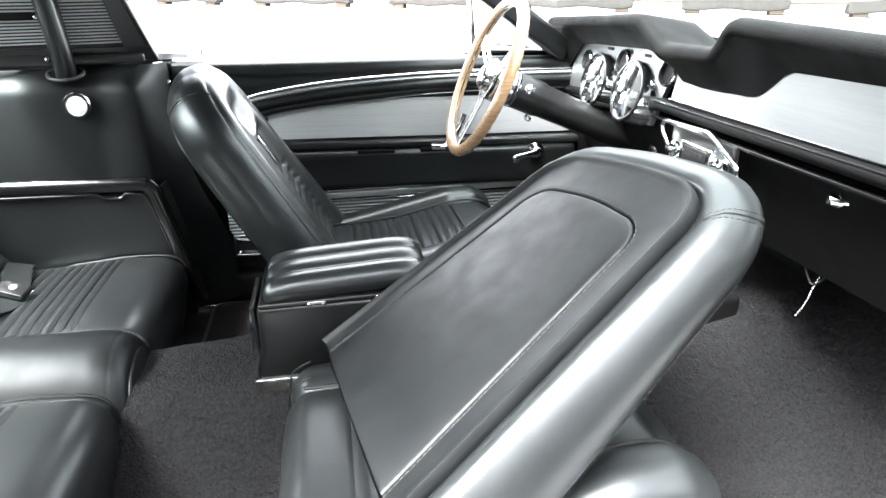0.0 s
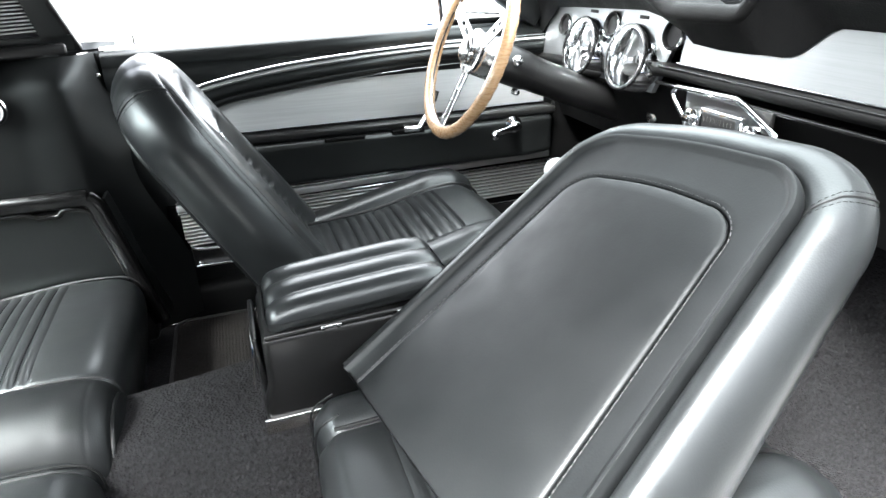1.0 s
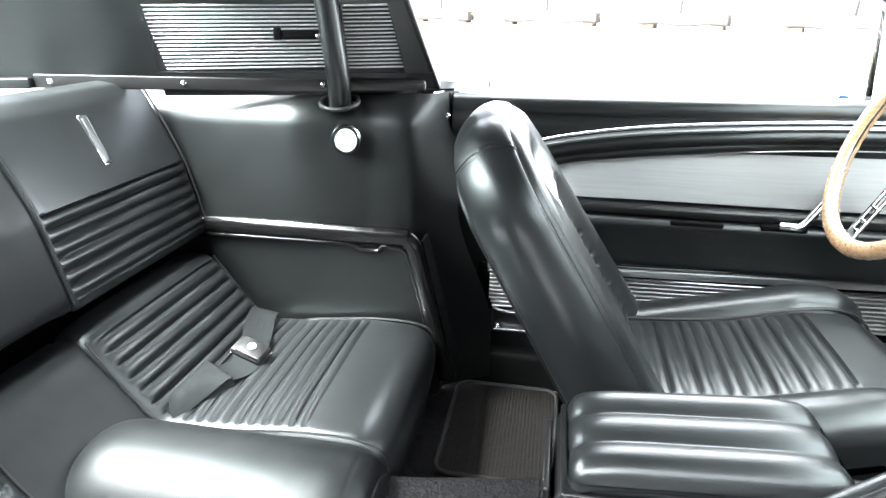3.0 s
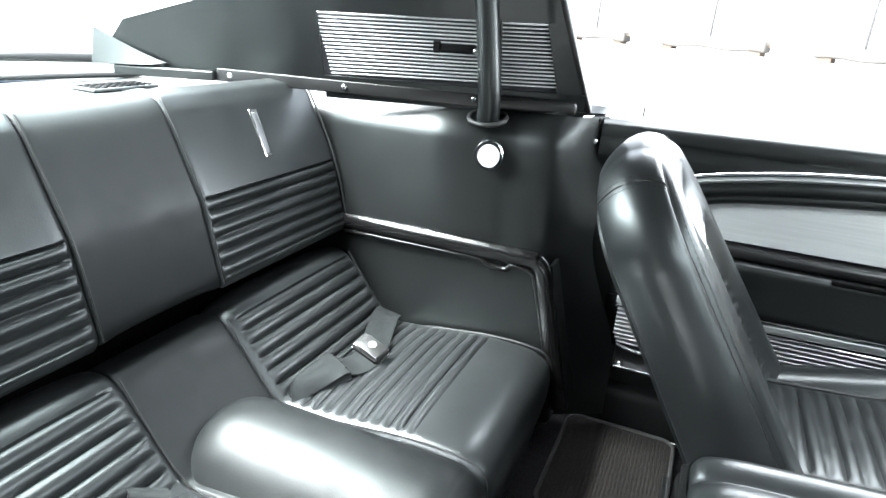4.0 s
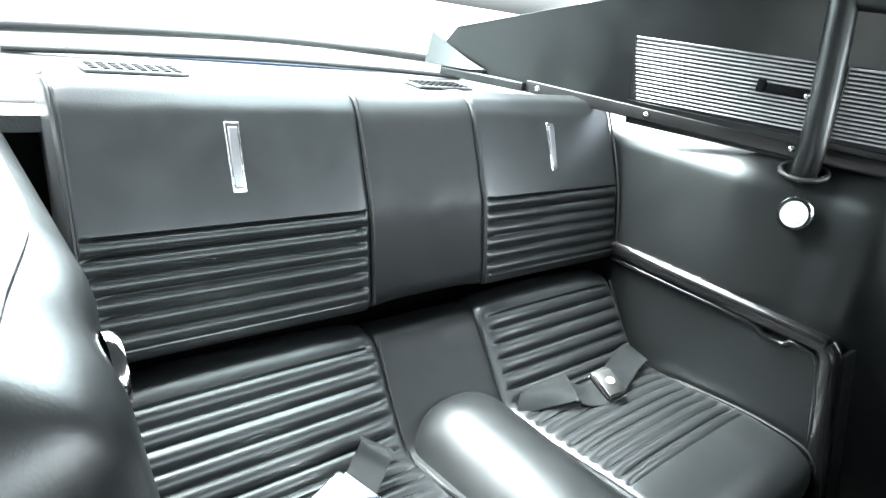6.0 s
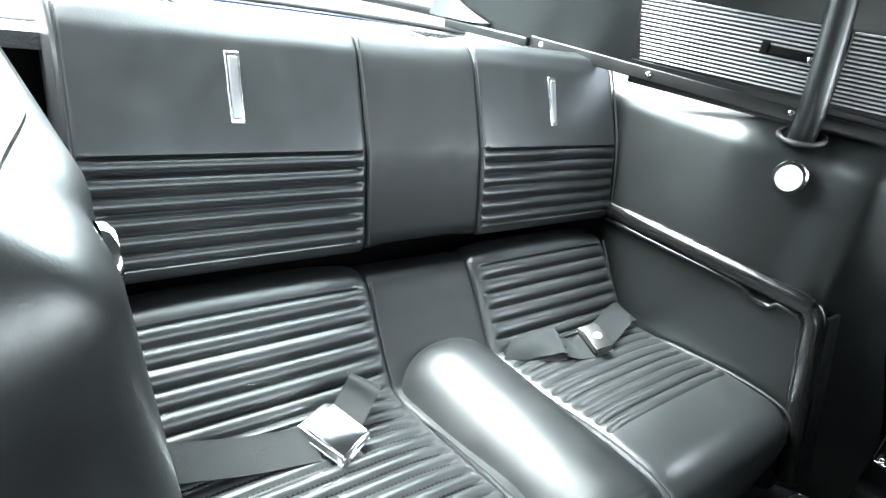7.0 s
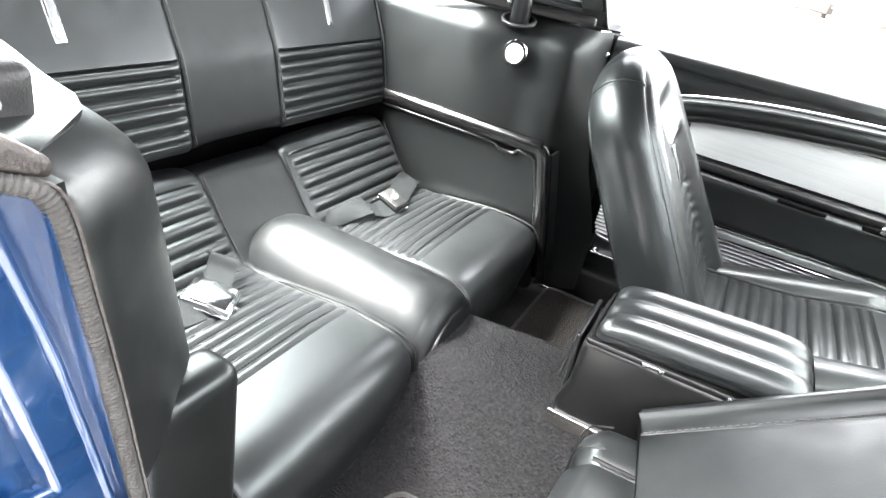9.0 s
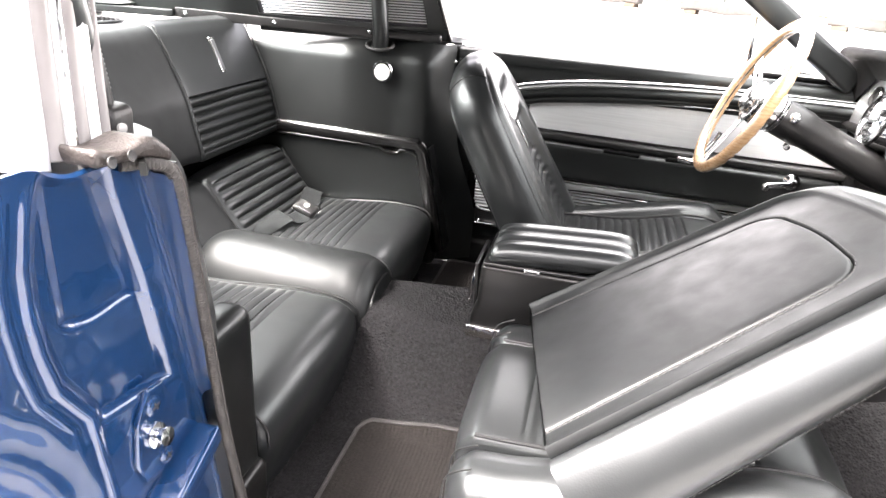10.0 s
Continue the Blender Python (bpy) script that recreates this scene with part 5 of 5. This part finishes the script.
for y in (0.061, -0.080):
    m = facing((0.793, y, 0.872), (-1, 0, 0.1))
    k = part("knob", lathe([(0.017, 0), (0.017, 0.010), (0.014, 0.020), (0.009, 0.022), (0.008, 0.030), (0, 0.031)], m, 24), CHROME, radio, "chrome knob")

radio.location += Vector((0.007, -0.049, 0.013))

heater = thing("heater_control", "dark heater panel with chrome-rimmed dials under the radio", "heater control", (0.84, -0.02, 0.78))
part("plate", rbox((0.012, 0.16, 0.06), 0.004, m=pose(0.852, -0.02, 0.805, 0, 12, 0)), PLASTIC, heater)
for y in (0.018, -0.052):
    m = facing((0.846, y, 0.812), (-1, 0, 0.2))
    part("dial", lathe([(0.022, 0), (0.022, 0.012), (0.019, 0.016), (0.015, 0.013), (0, 0.012)], m, 24), CHROME, heater, "chrome-rimmed dial")
part("tab", rbox((0.014, 0.01, 0.03), 0.003, m=pose(0.842, -0.112, 0.826)), CHROME, heater)

pull = thing("dash_knob", "round chrome pull knob under the dashboard", "knob", (0.87, 0.22, 0.83))
part("face", lathe([(0.008, 0), (0.008, 0.015), (0.017, 0.018), (0.018, 0.026), (0.013, 0.030), (0, 0.030)], facing((0.885, 0.221, 0.834), (-1, 0, 0.1)), 24), STEEL, pull)
lighter = thing("cigar_lighter", "chrome cigar lighter knob in the lower dashboard", "lighter", (0.82, -0.35, 0.89))
part("knob", lathe([(0.006, 0), (0.006, 0.010), (0.0095, 0.012), (0.0095, 0.026), (0.007, 0.030), (0, 0.030)], facing((0.845, -0.356, 0.892), (-0.9, 0.45, 0.1)), 18), CHROME, lighter)
part("rings", lathe([(0.0108, 0.014), (0.0108, 0.018), (0.009, 0.019)], facing((0.845, -0.356, 0.892), (-0.9, 0.45, 0.1)), 18), STEEL, lighter)
chain = thing("bead_chain", "fine bead chain hanging below the dashboard", "chain", (0.83, -0.33, 0.74))
for k in range(24):
    f = k / 23
    part("bead", lathe([(0.0008, -0.0024), (0.0022, -0.0012), (0.0022, 0.0012), (0.0008, 0.0024)], pose(0.90, -0.314 + 0.072 * f + 0.008 * math.sin(f * 5), 0.792 - 0.137 * f), 8), STEEL, chain)
part("clasp", rbox((0.012, 0.012, 0.016), 0.003, m=pose(0.90, -0.224, 0.764)), CHROME, chain)
part("cord", tube([(0.90, -0.245, 0.742), (0.90, -0.268, 0.722), (0.90, -0.295, 0.752), (0.90, -0.315, 0.80)], 0.002, 6), RUBBER_BLACK, chain)

# ---- steering wheel ----
AX = Vector((-math.cos(radians(22)), 0, math.sin(radians(22))))
wheel = thing("steering_wheel", "wood-rimmed steering wheel with three slotted chrome spokes", "steering wheel", (0.500, 0.384, 0.978))
WM = facing((0.500, 0.384, 0.978), AX)
rim = [WM @ Vector((0.179 * math.cos(2 * math.pi * k / 96), 0.179 * math.sin(2 * math.pi * k / 96), 0)) for k in range(96)]
bm = bmesh.new()
rings = []
for k in range(192):
    a = 2 * math.pi * k / 192
    ring = []
    for j in range(14):
        b = 2 * math.pi * j / 14
        grip = 0.0013 * abs(math.sin(a * 24)) * (1 if math.sin(b) < -0.2 else 0)
        rr = 0.0140 - grip
        ring.append(bm.verts.new(WM @ Vector(((0.179 + rr * math.cos(b)) * math.cos(a), (0.179 + rr * math.cos(b)) * math.sin(a), rr * 0.95 * math.sin(b)))))
    rings.append(ring)
for k in range(192):
    a, b = rings[k], rings[(k + 1) % 192]
    for j in range(14):
        bm.faces.new((a[j], a[(j + 1) % 14], b[(j + 1) % 14], b[j]))
part("rim", bm, WOOD, wheel, "varnished wooden rim with finger grips")
part("rim_band", sweep([WM @ Vector((0.1665 * math.cos(2 * math.pi * k / 64), 0.1665 * math.sin(2 * math.pi * k / 64), 0)) for k in range(64)], disc(0.0022, 6), True, up=AX), STEEL, wheel, "metal inlay")
for k in range(18):
    a = 2 * math.pi * k / 18
    part("rivet", lathe([(0.0028, 0), (0.0022, 0.0012), (0, 0.0015)], WM @ Matrix.Rotation(a, 4, "Z") @ pose(0.179, 0, 0.0117), 8), DARK_METAL, wheel)
for ang in (-90, 30, 150):
    r = Matrix.Rotation(radians(ang), 4, "Z")
    sp = None
    for k in (-1, 1):
        o = part("spoke", rbox((0.125, 0.0085, 0.004), 0.0015, (8, 1, 1), lambda x, y, z: (x, y * (1 + 0.2 * (0.06 - x) / 0.12), z - 0.014 * ((0.0625 - x) / 0.125) ** 1.0), WM @ r @ pose(0.108, 0.0105 * k, 0.0)), CHROME, wheel, "polished slotted spoke")
    for x, l in ((0.052, 0.018), (0.160, 0.02), (0.085, 0.006), (0.112, 0.006), (0.136, 0.006)):
        part("spoke_bridge", rbox((l, 0.026, 0.004), 0.0015, m=WM @ r @ pose(x, 0, -0.014 * (0.1705 - x) / 0.125)), CHROME, wheel)
part("hub", lathe([(0.046, -0.065), (0.046, -0.025), (0.044, -0.020), (0.048, -0.016), (0.048, -0.010), (0.030, -0.008), (0.0, -0.008)], WM, 36), STEEL, wheel, "polished hub")
part("horn_button", lathe([(0.027, -0.012), (0.027, 0.004), (0.023, 0.010), (0.012, 0.013), (0, 0.014)], WM, 30), STEEL, wheel, "polished horn button")
part("horn_ring", lathe([(0.030, -0.012), (0.030, 0.002), (0.027, 0.004), (0.0265, 0.0)], WM, 30), CHROME, wheel)
for k in range(6):
    a = 2 * math.pi * k / 6 + 0.3
    part("hub_bolt", lathe([(0.0045, 0), (0.0045, 0.003), (0.002, 0.003), (0, 0.002)], WM @ pose(0.038 * math.cos(a), 0.038 * math.sin(a), -0.011), 10), DARK_METAL, wheel)
column = thing("steering_column", "black steering column with stalk and chrome key lock", "steering column", (0.65, 0.376, 0.90))
part("shroud", lathe([(0.040, -0.075), (0.042, -0.085), (0.042, -0.14), (0.036, -0.17), (0.034, -0.45)], WM, 28), PLASTIC, column, "black column shroud")
part("collar", lathe([(0.044, -0.070), (0.044, -0.076), (0.040, -0.080)], WM, 28), CHROME, column)
part("stalk", tube([WM @ Vector((-0.03, 0.0, -0.10)), WM @ Vector((-0.09, 0.0, -0.09)), WM @ Vector((-0.13, 0.0, -0.085))], 0.004, 8), CHROME, column)
part("key_lock", lathe([(0.012, 0), (0.012, 0.010), (0.009, 0.013), (0, 0.013)], facing(WM @ Vector((0.036, 0.012, -0.100)), (0, -1, 0.2)), 18), CHROME, column)
part("lever_tip", lathe([(0.007, 0), (0.007, 0.016), (0, 0.018)], facing(WM @ Vector((0.015, -0.048, -0.13)), (0, -1, 0)), 14), CHROME, column)

# ---- loose mats ----
def mat_rug(name, x0, x1, y0, y1, z, label, fold=0.0):
    t = thing(name, label, "floor mat", ((x0 + x1) / 2, (y0 + y1) / 2, z), "floor mats")
    cx, cy, hx, hy = (x0 + x1) / 2, (y0 + y1) / 2, (x1 - x0) / 2, (y1 - y0) / 2

    def f(x, y, zz):
        px, py = cx + x, cy + y
        return px, py, max(z, floor_z(px, py) + 0.006) + zz
    part("mat_body", rbox((2 * hx, 2 * hy, 0.010), 0.0045, (24, 30, 1), f), MAT_RUG, t, "ribbed dark pile")
    r = 0.03
    edge = []
    for sx, sy, a0 in ((1, 1, 0), (-1, 1, 90), (-1, -1, 180), (1, -1, 270)):
        for k in range(6):
            a = radians(a0 + 15 * k + 7)
            edge.append((sx * (hx - r) + r * math.cos(a), sy * (hy - r) + r * math.sin(a)))
    ring = []
    for a, b in zip(edge, edge[1:] + edge[:1]):
        n = max(1, int(math.dist(a, b) / 0.02))
        ring += [f(a[0] + (b[0] - a[0]) * i / n, a[1] + (b[1] - a[1]) * i / n, 0.006) for i in range(n)]
    part("binding", sweep(ring, disc(0.0045, 6, 0.004), True), MAT_EDGE if name == "floor_mat" else MAT_EDGE_SHADED, t, "stitched edge binding")
    return t


mat_rug("floor_mat", -0.188, 0.12, -0.56, -0.222, 0.318, "dark carpet mat with grey binding in the passenger footwell")
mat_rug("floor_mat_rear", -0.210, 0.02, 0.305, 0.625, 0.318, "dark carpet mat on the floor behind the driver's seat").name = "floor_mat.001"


# ---- passenger door jamb, blue bodywork at the open doorway ----
RIDGE = [(1.03, -0.818), (1.018, -0.832), (0.98, -0.850), (0.943, -0.862), (0.904, -0.864), (0.865, -0.860), (0.826, -0.852), (0.777, -0.823), (0.675, -0.812), (0.28, -0.79)]
STEP = [(1.03, -0.762), (0.978, -0.756), (0.944, -0.748), (0.898, -0.736), (0.852, -0.725), (0.755, -0.707), (0.66, -0.690), (0.28, -0.63)]


def table(rows, z):
    for (z0, y0), (z1, y1) in zip(rows, rows[1:]):
        if z >= z1:
            return y0 + (y1 - y0) * min(1, max(0, (z0 - z) / (z0 - z1)))
    return rows[-1][1]


def jamb_x(y, z):
    """Depth of the pressed steel: a sunk field inside beaded borders."""
    d = -0.246
    yr, ys = table(RIDGE, z), table(STEP, z)
    floor_line = 0.757 - 0.15 * (y + 0.76)
    field = smoothstep(yr + 0.004, yr + 0.020, y) * smoothstep(ys, ys - 0.009, y) * smoothstep(1.005, 0.99, z)
    d -= 0.010 * field * smoothstep(floor_line - 0.006, floor_line + 0.003, z)
    crease = 0.862 - 0.27 * (y + 0.769) + 0.008 * math.sin((y + 0.77) * 40)
    d -= 0.007 * field * smoothstep(crease - 0.003, crease + 0.004, z) * smoothstep(-0.835, -0.815, y)
    d += (0.0028 * math.exp(-((y - yr) / 0.0042) ** 2) + 0.0018 * math.exp(-((y - yr + 0.020) / 0.0040) ** 2) * smoothstep(0.74, 0.80, z)) * smoothstep(0.998, 0.975, z)
    d += 0.0018 * math.exp(-((y - ys - 0.030) / 0.0036) ** 2)
    d -= 0.005 * smoothstep(yr - 0.030, yr - 0.10, y)
    arc = math.hypot(y + 1.03, (z - 0.66) * 0.9)
    d += 0.0016 * math.exp(-((arc - 0.205) / 0.012) ** 2) + 0.0012 * math.exp(-((arc - 0.170) / 0.009) ** 2)
    return d + 0.0008 * noise.noise((y * 30, z * 30, 3))


def jamb_y(u, v):
    inner = -0.585 - 0.125 * v
    return inner + (-0.96 - inner) * u


jamb = thing("door_jamb", "glossy blue painted steel door jamb with striker plate", "door jamb", (-0.27, -0.74, 0.30))
part("pressing", sheet(lambda u, v: (jamb_x(jamb_y(u, v), 0.28 + 0.722 * v), jamb_y(u, v), 0.28 + 0.722 * v + 0.016 * smoothstep(-0.795, -0.85, jamb_y(u, v)) * smoothstep(0.92, 1, v)), 270, 300, 0.004), BLUE, jamb, "glossy blue pressed steel")
part("skin", sheet(lambda u, v: (-0.30 - 1.7 * u, -0.955 + 0.06 * u, 0.26 + 0.725 * v), 10, 10, 0.01), BLUE, jamb)
part("shoulder", sheet(lambda u, v: (-0.30 - 1.7 * u, -0.955 + 0.21 * v + 0.03 * u, 0.985 + 0.03 * math.sin(v * 2.2)), 10, 8, 0.01), BLUE, jamb)
part("inner_flange", sheet(lambda u, v: (-0.248 + 0.028 * u, -0.585 - 0.125 * v, 0.28 + 0.70 * v), 2, 20, 0.004), BLUE, jamb)
strk = part("striker_plate", rbox((0.006, 0.056, 0.112), 0.0028, (1, 6, 12), lambda x, y, z: (x, y * (1 - 0.55 * smoothstep(0.022, 0.058, abs(z))), z), pose(-0.2395, -0.750, 0.702, -8, 0, 0)), BLUE, jamb, "blue painted striker plate")
for z, y in ((0.738, -0.750), (0.663, -0.738)):
    part("bolt", lathe([(0.011, 0), (0.011, 0.002), (0.008, 0.004), (0, 0.0045)], facing((-0.2368, y, z), (1, 0, 0)), 18), BLUE, strk)
    for a in (20, 110):
        part("recess", rbox((0.011, 0.0022, 0.0012), 0.0004, m=facing((-0.2322, y, z), (1, 0, 0)) @ Matrix.Rotation(radians(a), 4, "Z")), DARK_METAL, strk)
part("striker_pin", lathe([(0.014, 0), (0.014, 0.004), (0.008, 0.006), (0.008, 0.012), (0.0105, 0.013), (0.0105, 0.016), (0, 0.017)], facing((-0.2368, -0.751, 0.700), (1, 0, 0.15)), 20), CHROME, strk, "chrome striker pin")
part("brace", bar((-0.236, -0.664, 0.640), (-0.222, -0.790, 0.606), 0.042, 0.030, 0.007, up=(0, 0.4, 1)), BLUE, jamb, "folded blue brace")
seal_line = [(-0.240, -0.752, 0.998), (-0.228, -0.722, 0.994), (-0.222, -0.704, 0.978), (-0.221, -0.692, 0.915), (-0.221, -0.678, 0.83), (-0.221, -0.664, 0.73), (-0.221, -0.647, 0.62), (-0.221, -0.62, 0.49), (-0.221, -0.59, 0.34)]
seal = thing("door_seal", "worn grey rubber weatherstrip round the doorway", "weatherstrip", (-0.244, -0.6, 0.33))
seal_at = along(smooth_path(seal_line, 10))
bm = bmesh.new()
rows = []
for k in range(760):
    f = k / 759
    p, q = seal_at(f), seal_at(min(1, f + 0.004))
    x = (q - p).normalized() if f < 0.99 else x
    z = Vector((1, 0, 0))
    z = (z - x * z.dot(x)).normalized()
    y = z.cross(x)
    r = 0.0054 * (1 + 0.08 * math.sin(f * seal_at.length / 0.0036 * 2 * math.pi)) * (1 + 0.06 * noise.noise((f * 22, 0, 5)))
    rows.append([bm.verts.new(p + y * r * 1.1 * math.cos(a * math.pi / 6) + z * r * math.sin(a * math.pi / 6)) for a in range(12)])
for p, q in zip(rows, rows[1:]):
    for k in range(12):
        bm.faces.new((p[k], p[(k + 1) % 12], q[(k + 1) % 12], q[k]))
bm.faces.new(rows[0])
bm.faces.new(rows[-1])
part("strip", bm, RUBBER, seal, "ribbed flocked rubber strip")
part("pinch_weld", sweep(smooth_path([(x + 0.002, y + 0.0075, z + 0.001) for x, y, z in seal_line], 8), disc(0.0015, 6)), JOINT, seal)
part("joint", rbox((0.046, 0.088, 0.015), 0.006, (6, 24, 3), lambda x, y, z: (x + 0.004 * math.sin(y * 45), y, z * (1 + 0.25 * math.sin(y * 90)) + 0.0025 * math.sin(y * 75) - 0.010 * smoothstep(0.01, 0.044, y)), pose(-0.250, -0.742, 1.010, -3, 0, 0)), JOINT, seal, "weathered rubber joint block")
# Two dark holes in the joint, their shade drawn as flat black discs.
for y in (-0.776, -0.752):
    part("screw", lathe([(0.0055, 0), (0.005, 0.001), (0.003, 0.0005), (0, 0.0005)], facing((-0.2262, y, 1.009), (1, 0, 0.2)), 14), RUBBER_BLACK, seal)

frame_trim = thing("window_channel", "bright metal window channel above the door jamb", "window frame", (-0.28, -0.78, 1.0))
# The outermost metal channel carries its glare as white colour.
for k, (y, w, mt) in enumerate(((-0.815, 0.044, GLARE_WHITE), (-0.785, 0.026, CHANNEL), (-0.766, 0.018, STEEL), (-0.750, 0.022, CHANNEL), (-0.732, 0.018, SATIN), (-0.716, 0.016, CHANNEL))):
    part("channel", sweep(smooth_path([(-0.272 - 0.003 * k, y, 1.004), (-0.290 - 0.003 * k, y + 0.020, 1.08), (-0.312 - 0.003 * k, y + 0.046, 1.16), (-0.340 - 0.003 * k, y + 0.085, 1.26)], 4), disc(w / 2, 10, 0.010), up=(1, 0, 0)), mt, frame_trim)
solo("sill", bar((-0.26, -0.66, 0.36), (1.0, -0.66, 0.36), 0.16, 0.07, 0.02), BLUE, "blue door sill of the open doorway", "sill", "structure")
solo("sill_plate", bar((-0.24, -0.655, 0.398), (1.0, -0.655, 0.398), 0.09, 0.006, 0.002), BRUSHED, "ribbed aluminium sill plate", "sill plate", "structure")
solo("sill_far", bar((-0.26, 0.68, 0.36), (1.0, 0.68, 0.36), 0.10, 0.10, 0.02), MATT, "dark door sill under the driver's door", "sill", "structure")
